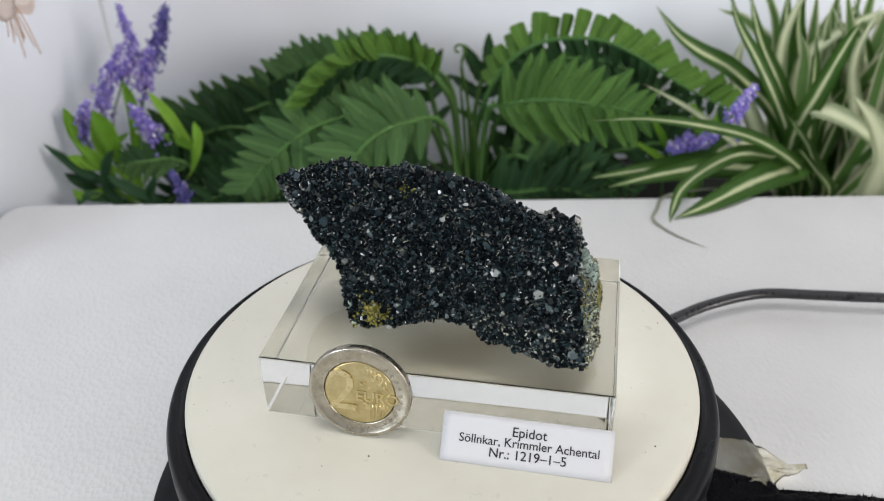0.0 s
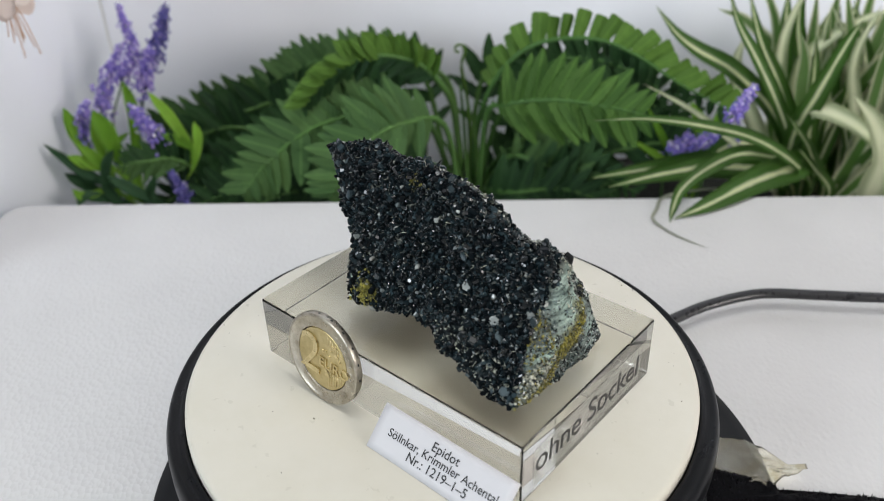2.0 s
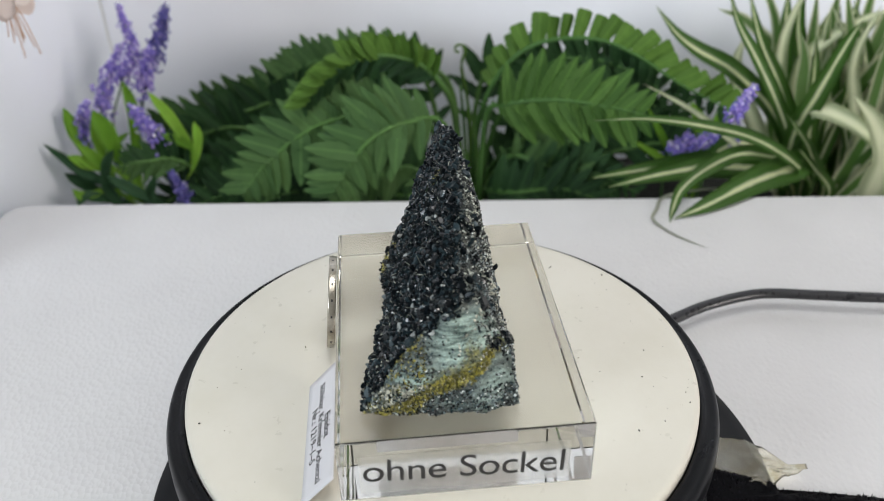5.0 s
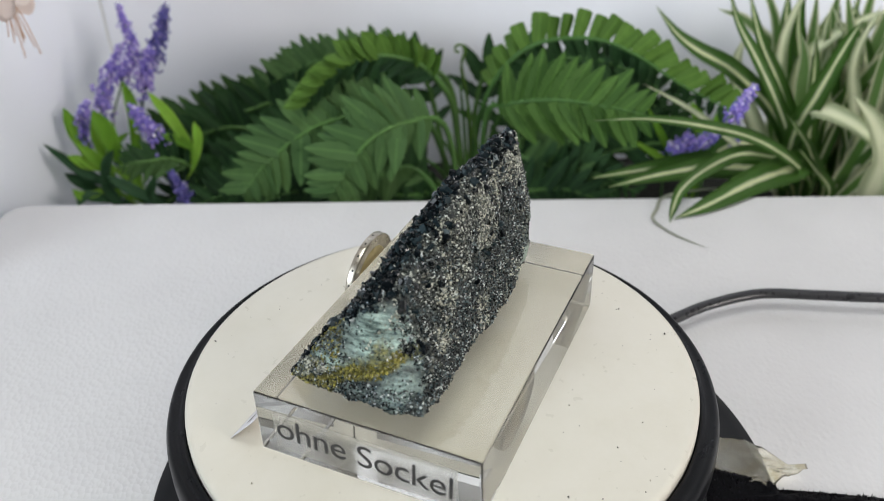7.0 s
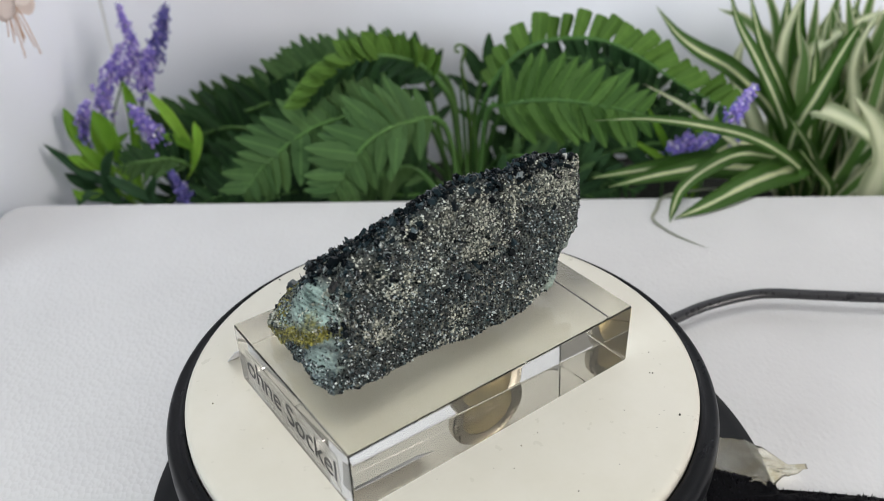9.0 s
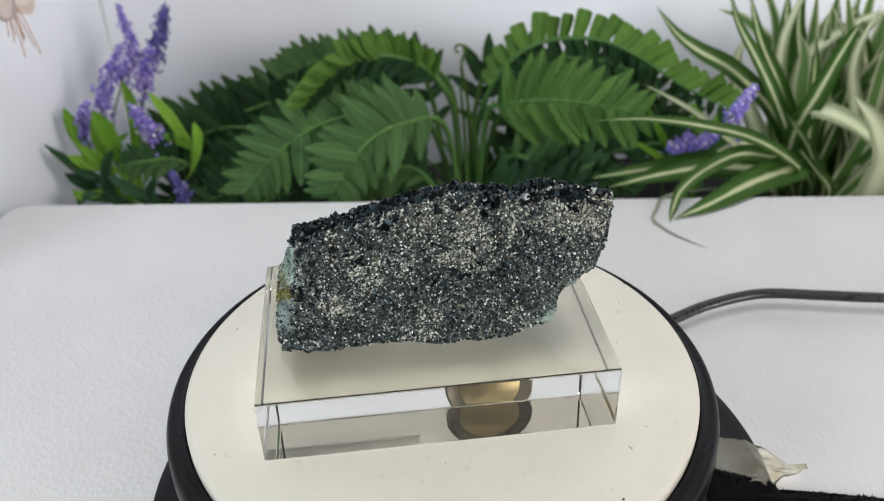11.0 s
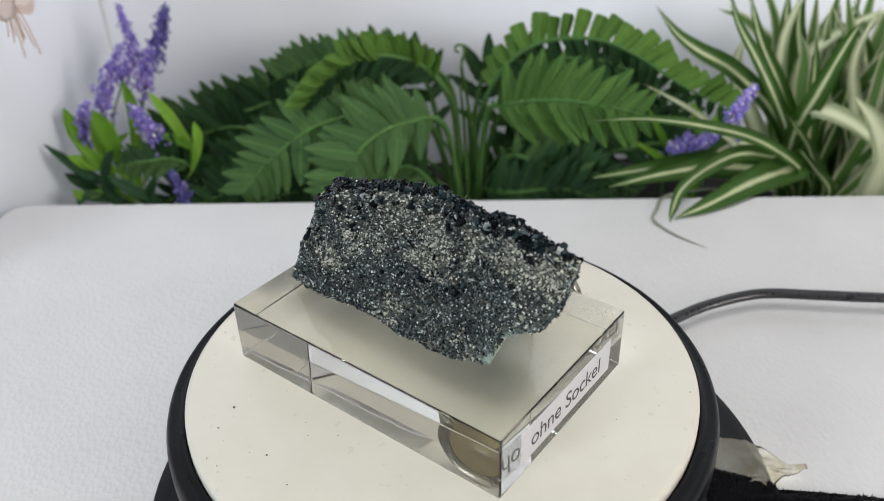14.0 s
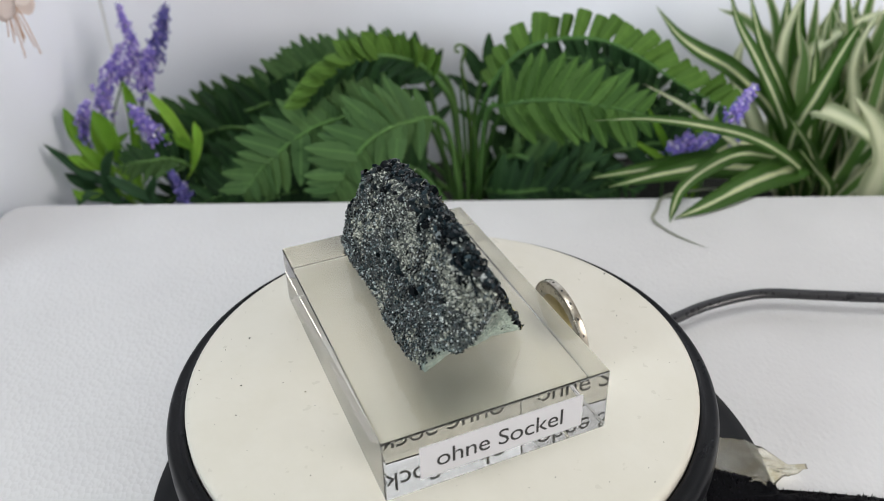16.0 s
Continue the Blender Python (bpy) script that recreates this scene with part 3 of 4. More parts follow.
BACK_LOW = ((-44.5, 53.6), (-44.2, 48.8), (-43.0, 42.6), (-39.4, 37.4), (-33.4, 34.0), (-29.2, 31.0), (-27.6, 22.8), (-20, 21.0), (-13, 20.2), (-1, 19.6), (9, 19.9), (20, 20.9), (30, 20.5), (38.5, 20.8))
BACK_TOP = ((-44.5, 54.0), (-39.6, 54.0), (-25, 57.5), (-6, 57.2), (8, 55.2), (15, 52.4), (24, 49.8), (35, 47.0), (38.5, 45.6))
SLOPE = ((-44.5, 0.50), (-25, 0.51), (0, 0.58), (36, 0.79), (45, 0.80))
SWELL = ((-44.5, 0.0), (-20, 0.5), (0, 1.7), (30, 2.0), (38.5, 1.5))
BULGE = ((-44.5, 0.0), (0, 0.6), (36, 2.2), (45, 3.2))


def lerp(table, x):
    return float(np.interp(x, [a for a, _ in table], [b for _, b in table]))


def front_y(x, z):
    return -16.4 - 0.115 * x + lerp(SLOPE, x) * (z - 22)


def section(x, n):
    """A closed cross-section of n points: up the front, over the ridge, down the back in two runs, along the underside."""
    zt, zf, zb, zr = lerp(TOP, x), lerp(FRONT_LOW, x), lerp(BACK_LOW, x), lerp(BACK_TOP, x)
    yr = front_y(x, zt)
    yb = min(15.6, yr + 0.5 + 0.30 * (x + 44.5) + 0.25 * max(0.0, 54 - zb))
    yk = yr + min(2.0, 0.2 * (x + 44.5)) + 0.45 * max(0.0, x - 28)
    yk = min(yk + lerp(SWELL, x), yb - 0.3)
    yr -= lerp(SWELL, x)
    q = [(front_y(x, zf), zf), (yr, zt), (yk, zr), ((yk + yb) / 2 + lerp(BULGE, x), (zr + zb) / 2), (yb, zb)]
    counts = [int(n * 0.36), int(n * 0.07), int(n * 0.17), int(n * 0.17)]
    counts.append(n - sum(counts))
    out = []
    for i, c in enumerate(counts):
        a, b = q[i], q[(i + 1) % 5]
        for s in range(c):
            t = s / c
            sag = -(0.35 + 1.8 * min(1.0, max(0.0, (x - 24) / 14))) * math.sin(math.pi * t) if i == 4 else 0.0
            out.append((a[0] + (b[0] - a[0]) * t, max(a[1] + (b[1] - a[1]) * t + sag, 19.45)))
    return out


def build_mineral():
    rock = thing("mineral_specimen", (0, 0, 0), "dark epidote crystal cluster resting on the acrylic block", "mineral")
    ns, rings = 108, 18
    xs = [-44.5 + 83.9 * (0.5 - 0.5 * math.cos(math.pi * (i + 0.15) / 108)) for i in range(108)]
    grid = np.array([[(x, yy, zz) for yy, zz in section(x, ns)] for x in xs])
    # the broad end closes in shrinking rings, so that it has a broken face of its own
    last = grid[-1]
    heart = np.array([39.4, -2.0, 31.0])
    caps = []
    for i in range(1, rings + 1):
        s = 1 - i / (rings + 0.4)
        ring = heart + (last - heart) * s
        ring[:, 0] = 39.4 + 3.6 * (1 - s ** 2.2)
        caps.append(ring)
    grid = np.concatenate([grid, np.array(caps)])
    nx = len(grid)
    ease = np.clip((grid[:, :, 0] - 20) / 18, 0, 1)
    behind = np.clip((grid[:, :, 1] - 2) / 8, 0, 1)
    grid[:, :, 0] += (0.2 + 0.12 * behind) * (30 - grid[:, :, 2]) * ease
    # broken surface
    centre = grid.mean(axis=1, keepdims=True)
    away = grid - centre
    away /= np.linalg.norm(away, axis=2, keepdims=True) + 1e-9
    for i in range(nx):
        for j in range(ns):
            v = Vector(grid[i, j])
            d = 1.1 * noise.noise(v * 0.09) + 1.0 * noise.noise(v * 0.22 + Vector((7, 1, 3))) + 0.5 * noise.noise(v * 0.7) + 0.3 * noise.noise(v * 1.7)
            grid[i, j] += away[i, j] * d
            if i >= 108:
                grid[i, j, 0] += 0.8 * d
    grid[:, :, 2] = np.maximum(grid[:, :, 2], BZ + 0.06)
    verts = grid.reshape(-1, 3)
    faces = [(i * ns + j, (i + 1) * ns + j, (i + 1) * ns + (j + 1) % ns, i * ns + (j + 1) % ns) for i in range(nx - 1) for j in range(ns)]
    faces += [tuple(range(ns - 1, -1, -1)), tuple((nx - 1) * ns + j for j in range(ns))]
    # outward faces: the section runs clockwise seen from +x
    array_part("matrix_rock", verts, [f[::-1] for f in faces], ROCK, rock, "dark granular rock with beige dust and pale green fibrous end", True)

    rng = np.random.default_rng(11)
    step_u = np.roll(grid, -1, axis=1) - grid
    step_x = np.empty_like(grid)
    step_x[:-1] = grid[1:] - grid[:-1]
    step_x[-1] = step_x[-2]
    nrm = np.cross(step_u, step_x)
    nrm /= np.linalg.norm(nrm, axis=2, keepdims=True) + 1e-9
    flip = np.sign((nrm * away).sum(axis=2).mean())
    nrm *= flip
    area = np.linalg.norm(np.cross(step_u, step_x), axis=2)

    def scatter(count, lo, hi, keep=None):
        """Random spots on the part lo..hi of the way round the section, evenly by area."""
        j0, j1 = int(lo * ns), int(hi * ns)
        w = area[:-1, j0:j1].copy()
        if keep is not None:
            w *= keep(grid[:-1, j0:j1])
        pick = rng.choice(w.size, count, p=w.ravel() / w.sum())
        i, j = pick // w.shape[1], pick % w.shape[1] + j0
        a, b = rng.random((count, 1)), rng.random((count, 1))
        return grid[i, j] + step_u[i, j] * a + step_x[i, j] * b, nrm[i, j]

    def prisms(spots, normals, width, length, spread, sides=6, sink=0.35):
        """Small slanted prisms with bevelled tips, one island each."""
        n = len(spots)
        d = normals + rng.normal(0, spread, (n, 3))
        d /= np.linalg.norm(d, axis=1, keepdims=True)
        a = np.cross(d, rng.normal(0, 1, (n, 3)))
        a /= np.linalg.norm(a, axis=1, keepdims=True)
        b = np.cross(d, a)
        w = (width[0] + (width[1] - width[0]) * rng.random(n) ** 2.2)[:, None]
        ell = (length[0] + (length[1] - length[0]) * rng.random(n) ** 2.0)[:, None]
        flat = rng.uniform(0.45, 1.0, (n, 1))
        ang = np.arange(sides) * 2 * np.pi / sides
        vs = []
        for hgt, rad in ((-sink, 1.0), (0.82, 1.0), (1.0, 0.62)):
            for t in ang:
                tilt = 0.16 * math.cos(t) if hgt > 0.5 else 0.0
                vs.append(spots + d * ell * (hgt + tilt) + (a * math.cos(t) + b * math.sin(t) * flat) * w * rad)
        vs = np.stack(vs, axis=1).reshape(-1, 3)
        vs[:, 2] = np.maximum(vs[:, 2], BZ + 0.05)
        per = 3 * sides
        fs = []
        for i in range(n):
            o = i * per
            for k in (0, sides):
                for s in range(sides):
                    e = (s + 1) % sides
                    fs.append((o + k + s, o + k + e, o + k + sides + e, o + k + sides + s))
            fs.append(tuple(o + 2 * sides + s for s in range(sides)))
        return vs, fs

    def island(name, spots, mat, label, **how):
        return tagged(array_part(name, *prisms(*spots, **how), mat, rock, label), kind="stuff")

    endness = lambda g: g[..., 0] + 0.2 * (g[..., 2] - 30)
    olive_spot = lambda g: np.exp(-((g[..., 0] + 15.5) / 3.0) ** 2 - ((g[..., 2] - 25.0) / 2.2) ** 2)
    left_of_end = lambda g: ((endness(g) < 39.2) | (g[..., 2] > 44.5)) * (olive_spot(g) < 0.45) + 1e-5
    left_facet = lambda g: (-g[..., 0] - 0.28 * g[..., 1] - 0.55 * g[..., 2] > 8.5) & (g[..., 2] + 0.3 * g[..., 1] < 39.0)
    back_only = lambda g: ((endness(g) < 38.9) & ~left_facet(g)) + 1e-4

    def dusty(g):
        out = np.zeros(g.shape[:2])
        for i in range(g.shape[0]):
            for j in range(g.shape[1]):
                v = Vector(g[i, j])
                out[i, j] = max(0.0, noise.noise(v * 0.11 + Vector((3, 9, 1))) + 0.5 * noise.noise(v * 0.3) + 0.018 * (v.z - 42))
        return out + 1e-4

    def clumped(g):
        return np.array([[max(0.02, noise.noise(Vector(v) * 0.13) + 0.1) for v in row] for row in g]) * (endness(g) < 38.9)

    island("granular_crust", scatter(900, 0.0, 0.10, lambda g: (g[..., 0] > 6.0) * (g[..., 2] < 29.0) + 1e-6), DUSTY, "pale grains along the lower edge", width=(0.2, 0.6), length=(0.2, 0.8), spread=1.0, sides=5)
    island("crystal_crust", scatter(70, 0.43, 0.62, clumped), CRYSTAL, "stray black crystals on the back", width=(0.4, 1.1), length=(0.5, 1.6), spread=0.9)
    tagged(array_part("dusty_crust", *prisms(*scatter(2600, 0.40, 0.80, dusty), width=(0.18, 0.5), length=(0.15, 0.6), spread=1.2, sides=5), DUSTY, rock, "beige dusty grains in patches"), kind="stuff")
    island("crystal_crust", scatter(9800, 0.008, 0.38, left_of_end), CRYSTAL, "glossy black-green prismatic crystals", width=(0.28, 0.90), length=(0.4, 1.3), spread=0.85)
    # thin white highlights on the crystals, built as pale needles
    island("needle_crystal", scatter(260, 0.02, 0.385, left_of_end), DUSTY, "thin pale needles between the crystals", width=(0.06, 0.12), length=(1.4, 2.6), spread=1.0, sides=4)
    island("crystal_crust", scatter(330, 0.03, 0.39, left_of_end), CRYSTAL, "larger glossy black crystals", width=(0.8, 1.6), length=(0.8, 1.9), spread=0.7, sides=6)
    island("crystal_crust", scatter(190, 0.34, 0.44, clumped), CRYSTAL, "black crystals along the top edge", width=(0.45, 1.4), length=(0.6, 2.2), spread=0.8)
    island("granular_crust", scatter(17000, 0.385, 0.80, back_only), GRAINS, "fine dark sparkling grains on the back", width=(0.12, 0.36), length=(0.2, 0.65), spread=1.1, sides=5)
    island("granular_crust", scatter(1500, 0.0, 1.0, lambda g: (endness(g) > 39.2) * (0.15 + (g[..., 2] < 27.0)) + 0.01), GRAINS, "fine dark grains", width=(0.15, 0.4), length=(0.15, 0.5), spread=1.1, sides=5)
    island("granular_crust", scatter(1500, 0.78, 1.0, lambda g: (g[..., 0] < -24.0) * (g[..., 2] + 0.3 * g[..., 1] > 38.5) + 1e-7), GRAINS, "fine dark grains", width=(0.15, 0.5), length=(0.2, 0.8), spread=1.0, sides=5)
    island("granular_crust", scatter(420, 0.0, 1.0, lambda g: (endness(g) > 39.2) * (g[..., 1] < -7.0) + 1e-9), OLIVE, "yellow-green crystal grains", width=(0.15, 0.45), length=(0.15, 0.5), spread=1.0, sides=5)
    island("granular_crust", scatter(500, 0.0, 1.0, lambda g: (endness(g) > 39.2) * (g[..., 1] < -5.0) + 1e-9), GRAINS, "fine dark grains", width=(0.15, 0.45), length=(0.15, 0.5), spread=1.0, sides=5)
    yb = lambda g: ((endness(g) > 39.4) & (np.abs(g[..., 2] - 29.7 - 0.52 * g[..., 1] + 0.9 * np.sin(g[..., 1] * 0.5)) < 2.0)) + 1e-9
    island("olive_crust", scatter(640, 0.0, 1.0, yb), OLIVE, "yellow-green crystal grains", width=(0.2, 0.6), length=(0.2, 0.7), spread=1.0, sides=5)
    island("olive_crust", scatter(420, 0.0, 0.16, lambda g: olive_spot(g) + 1e-9), OLIVE, "yellow-green crystal grains", width=(0.25, 0.65), length=(0.5, 1.2), spread=1.0, sides=5)
    island("olive_crust", scatter(40, 0.2, 0.40, lambda g: np.exp(-((g[..., 0] + 8.4) / 2.0) ** 2 - ((g[..., 2] - 54.5) / 1.6) ** 2) + 1e-9), OLIVE, "yellow-green crystal grains", width=(0.25, 0.5), length=(0.6, 1.3), spread=1.0, sides=5)
    # single pale crystals that stand out on the dark crust
    for px, pz, w, ell in ((12.6, 45.5, 1.7, 1.5), (19.5, 49.5, 0.9, 1.9), (25.8, 47.8, 0.8, 1.7), (-10.6, 43.2, 0.8, 1.6), (-18.5, 38.5, 0.8, 1.0), (-23.5, 36.5, 0.8, 1.2), (-16.1, 33.5, 0.6, 1.7), (3.3, 32.0, 0.7, 1.4),
                           (19.2, 33.5, 0.9, 1.1), (35.8, 38.0, 1.7, 1.2), (-2.4, 41.6, 0.8, 1.0), (33.0, 29.0, 0.7, 1.4), (1.5, 30.0, 0.8, 1.0), (-27.0, 46.0, 0.6, 1.3), (30.5, 45.0, 1.5, 1.2), (-4.0, 37.0, 1.0, 1.2)):
        spot = np.array([[px, front_y(px, pz) - 0.2, pz]])
        vs, fs = prisms(spot, np.array([[-0.1, -0.85, 0.5]]), (w, w + 0.01), (ell, ell + 0.01), 0.5)
        array_part("pale_crystal", vs, fs, PALE, rock, "pale grey crystal")
    for px, py, pz, w, ell in ((-36.5, 7.2, 54.6, 0.6, 4.6), (-3.0, 9.2, 53.0, 0.45, 3.4), (2.0, 10.6, 47.0, 0.4, 3.6)):
        vs, fs = prisms(np.array([[px, py, pz]]), np.array([[-0.85, 0.12, -0.5]]), (w, w + 0.01), (ell, ell + 0.01), 0.1)
        array_part("long_crystal", vs, fs, CRYSTAL, rock, "long dark prismatic crystal")
    return rock


def build_crumbs():
    crumbs = thing("crumbs", (0, 0, 0), "scattered dark mineral crumbs on the cream platter", "crumbs", kind="stuff")
    rng = np.random.default_rng(5)
    bm = bmesh.new()
    for i in range(62):
        while True:
            a, r = rng.uniform(0, 2 * math.pi), 70 * math.sqrt(rng.random())
            x, y = r * math.cos(a), r * math.sin(a)
            if not (BX0 - 2 < x < BX1 + 2 and BY0 - 2 < y < BY1 + 2):
                break
        s = 0.12 + 0.35 * rng.random() ** 3
        m = Matrix.Translation((x, y, s * 0.6 + 0.02)) @ Euler(rng.uniform(0, 6, 3)).to_matrix().to_4x4() @ Matrix.Diagonal((s, s * rng.uniform(0.5, 1), s * 0.6, 1))
        bmesh.ops.create_icosphere(bm, subdivisions=1, radius=1.0, matrix=m)
    for i in range(16):
        x, y = rng.uniform(BX0 + 4, BX1 - 4), rng.uniform(BY0 + 4, BY1 - 4)
        s = 0.12 + 0.2 * rng.random() ** 2
        m = Matrix.Translation((x, y, BZ + s * 0.6 + 0.02)) @ Matrix.Diagonal((s, s * 0.7, s * 0.6, 1))
        bmesh.ops.create_icosphere(bm, subdivisions=1, radius=1.0, matrix=m)
    ob = part("crumb_pieces", bm, CRUMB, crumbs)
    tagged(ob, kind="stuff")
    return crumbs


riders = [build_block(), build_end_print(), build_end_label(), build_paper_label(), build_coin(), build_mineral(), build_crumbs()]


# ---- cable, film scrap, velvet ----
def build_cable():
    path = spline([(60, 40, -30), (78, 53, -31.5), (86, 58.5, -33), (101.5, 66.5, -33), (122.5, 72.5, -33), (144, 70.5, -33), (168, 67.5, -33), (230, 66, -36), (330, 60, -37.6), (480, 40, -37.6)], 90)
    bm = tube(bmesh.new(), path, 2.25, 14, 0.82)
    cable = part("power_cable", bm, CABLE, None, "black plastic power cable lying on the white table cover")
    tagged(cable, category="cable")


def build_film():
    """A crumpled scrap of yellowed sticky film stuck on the base's flank."""
    bm = bmesh.new()
    nx, ny = 26, 16
    top, low = [], []
    for i in range(nx + 1):
        for j in range(ny + 1):
            u, v = i / nx, j / ny
            wide = (1 - 0.10 * u) if u < 0.62 else max(0.10, 0.94 - 2.5 * (u - 0.62))
            x = 73.5 + 35 * u
            y = -8.0 - 4.5 * u + (v - 0.5) * 18 * wide
            q = Vector((x, y, 0))
            z = -32.0 - 5.0 * u + 2.4 * noise.noise(q * 0.16) + 1.3 * noise.noise(q * 0.4) + (2.5 if u > 0.9 else 0) * (u - 0.9) * 10
            r = math.hypot(x - 5.3, y + 8.4)
            z = max(z, TABLE_Z + 0.5, float(np.interp(r, [72, 88, 92.7, 93.2], [-30.6, -35.8, -36.8, -39.4])))
            top.append(bm.verts.new((x, y, z + 0.12)))
            low.append(bm.verts.new((x, y, z - 0.05)))
    at = lambda i, j: i * (ny + 1) + j
    for i in range(nx):
        for j in range(ny):
            bm.faces.new((top[at(i, j)], top[at(i + 1, j)], top[at(i + 1, j + 1)], top[at(i, j + 1)]))
            bm.faces.new((low[at(i, j)], low[at(i, j + 1)], low[at(i + 1, j + 1)], low[at(i + 1, j)]))
    edge = [at(i, 0) for i in range(nx)] + [at(nx, j) for j in range(ny)] + [at(i, ny) for i in range(nx, 0, -1)] + [at(0, j) for j in range(ny, 0, -1)]
    for a, b in zip(edge, edge[1:] + edge[:1]):
        bm.faces.new((top[a], top[b], low[b], low[a]))
    ob = part("film_scrap", bm, FILM, None, "crumpled scrap of yellowed clear adhesive film on the turntable base")
    ob.visible_shadow = False
    tagged(ob, category="film scrap")


def build_velvet():
    """A bunched black velvet cloth beside the base."""
    rng = np.random.default_rng(3)
    bm = bmesh.new()
    nx, ny = 70, 44
    rows = []
    for i in range(nx + 1):
        row = []
        for j in range(ny + 1):
            u, v = i / nx, j / ny
            x = 70 + 62 * u
            y = -58 + 42 * v - 7.0 * u * u * v
            q = Vector((x, y, 0))
            fall = min(1.0, 6 * (1 - u), 6 * (1 - v), 6 * v + 0.2)
            z = TABLE_Z + 0.3 + max(0.0, fall) * (5.0 + 2.0 * noise.noise(q * 0.1)) + 0.6 * noise.noise(q * 0.6)
            r = math.hypot(x - 5.3, y + 8.4)
            z = max(z, TABLE_Z + 0.3, float(np.interp(r, [72, 88, 92.7, 93.6], [-30.4, -35.6, -36.6, -39.5])) + 0.3)
            row.append(bm.verts.new((x, y, z + rng.uniform(0, 0.35))))
        rows.append(row)
    for i in range(nx):
        for j in range(ny):
            bm.faces.new((rows[i][j], rows[i + 1][j], rows[i + 1][j + 1], rows[i][j + 1]))
    bmesh.ops.solidify(bm, geom=bm.faces[:], thickness=0.2)
    cloth = thing("velvet_cloth", (96, -40, TABLE_Z), "bunched black velvet cloth beside the turntable base", "cloth")
    part("cloth", bm, VELVET, cloth)
    # pile: short tufts that break up its edge
    n = 2600
    u, v = rng.random(n), 1 - rng.random(n) ** 2
    x = 70 + 62 * u
    y = -58 + 42 * v - 7.0 * u * u * v
    r = np.hypot(x - 5.3, y + 8.4)
    fall = np.minimum(np.minimum(6 * (1 - u), 6 * (1 - v)), 1.0)
    z = np.maximum(TABLE_Z + 0.4 + np.maximum(fall, 0) * 5.0, np.interp(r, [72, 88, 92.7, 93.6], [-30.4, -35.6, -36.6, -39.5]) + 0.4)
    vs, fs = [], []
    for i in range(n):
        b = np.array([x[i], y[i], z[i]])
        d = rng.normal(0, 0.45, 3) + np.array([0, 0.1, 0.9])
        s = rng.normal(0, 1, 3) * 0.12
        o = len(vs)
        vs += [b - s, b + s, b + np.cross(d, s), b + d * rng.uniform(0.4, 0.9)]
        fs += [(o, o + 1, o + 3), (o + 1, o + 2, o + 3), (o + 2, o, o + 3)]
    tagged(array_part("pile", vs, fs, VELVET, cloth, "short velvet pile"), kind="stuff")


build_cable()
build_film()
build_velvet()


# ---- plants behind the table ----
def build_planter():
    p = thing("planter", (20, 255, -300), "dark blue-grey planter trough behind the table", "planter")
    bm = box(bmesh.new(), -165, 260, 205, 305, -299.8, -92, 3.0)
    part("trough", bm, PLANTER, p, "", False)
    bm = bmesh.new()
    nx, ny = 60, 16
    rows = [[bm.verts.new((-160 + 415 * i / nx, 209 + 92 * j / ny, -90 + 5 * noise.noise(Vector((i * 0.7, j * 0.7, 2))) + 6 * math.sin(math.pi * j / ny))) for j in range(ny + 1)] for i in range(nx + 1)]
    for i in range(nx):
        for j in range(ny):
            bm.faces.new((rows[i][j], rows[i + 1][j], rows[i + 1][j + 1], rows[i][j + 1]))
    part("filling", bm, MOSS, p, "dark mossy filling")


def blade_mesh(name, material, outline, fold=0.10, droop=0.10, n=14, lobes=0.13):
    """A unit leaf along +x with a folded midrib; outline gives half widths along it."""
    vs, fs = [], []
    for i in range(n + 1):
        t = i / n
        w = float(np.interp(t, [a for a, _ in outline], [b for _, b in outline]))
        w *= 1 - lobes * abs(math.sin(math.pi * (5 * t + 0.25)))
        sag = -droop * t * t
        vs += [(t, -w, sag + fold * w), (t, 0, sag), (t, w, sag + fold * w)]
    for i in range(n):
        a = 3 * i
        fs += [(a, a + 3, a + 4, a + 1), (a + 1, a + 4, a + 5, a + 2)]
    thick = len(vs)
    vs += [(x, y, z - 0.010) for x, y, z in vs]
    fs += [tuple(v + thick for v in reversed(f)) for f in fs]
    rim = [3 * i for i in range(n + 1)] + [3 * n + 1] + [3 * i + 2 for i in range(n, -1, -1)] + [1]
    base = len(vs)
    vs += [vs[r] for r in rim] + [vs[r + thick] for r in rim]
    for a in range(len(rim)):
        b = (a + 1) % len(rim)
        fs.append((base + b, base + a, base + a + len(rim), base + b + len(rim)))
    mesh = bpy.data.meshes.new(name)
    mesh.from_pydata(vs, [], fs)
    mesh.update()
    mesh.materials.append(material)
    mesh.polygons.foreach_set("use_smooth", [True] * len(mesh.polygons))
    return mesh


FERN_SHAPE = ((0.0, 0.20), (0.1, 0.20), (0.35, 0.205), (0.6, 0.18), (0.8, 0.12), (0.93, 0.06), (1.0, 0.008))
TOOTH_SHAPE = ((0.0, 0.20), (0.1, 0.235), (0.55, 0.30), (0.93, 0.31), (1.0, 0.20))
fern_leaf = blade_mesh("leaflet", FERN, FERN_SHAPE)
fern_leaf_mid = blade_mesh("leaflet", FERN_MID, FERN_SHAPE)
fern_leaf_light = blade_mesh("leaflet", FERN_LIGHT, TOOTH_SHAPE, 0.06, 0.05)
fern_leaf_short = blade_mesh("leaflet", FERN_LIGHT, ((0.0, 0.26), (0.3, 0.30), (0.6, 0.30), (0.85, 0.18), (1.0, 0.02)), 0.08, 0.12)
fern_leaf_shaded = blade_mesh("leaflet", FERN_SHADED, FERN_SHAPE)
rng_leaf = random.Random(21)


def leaflet(mesh, parent, base, way, face, length):
    """One leaflet from base along way, its upper side towards face."""
    x = way.normalized()
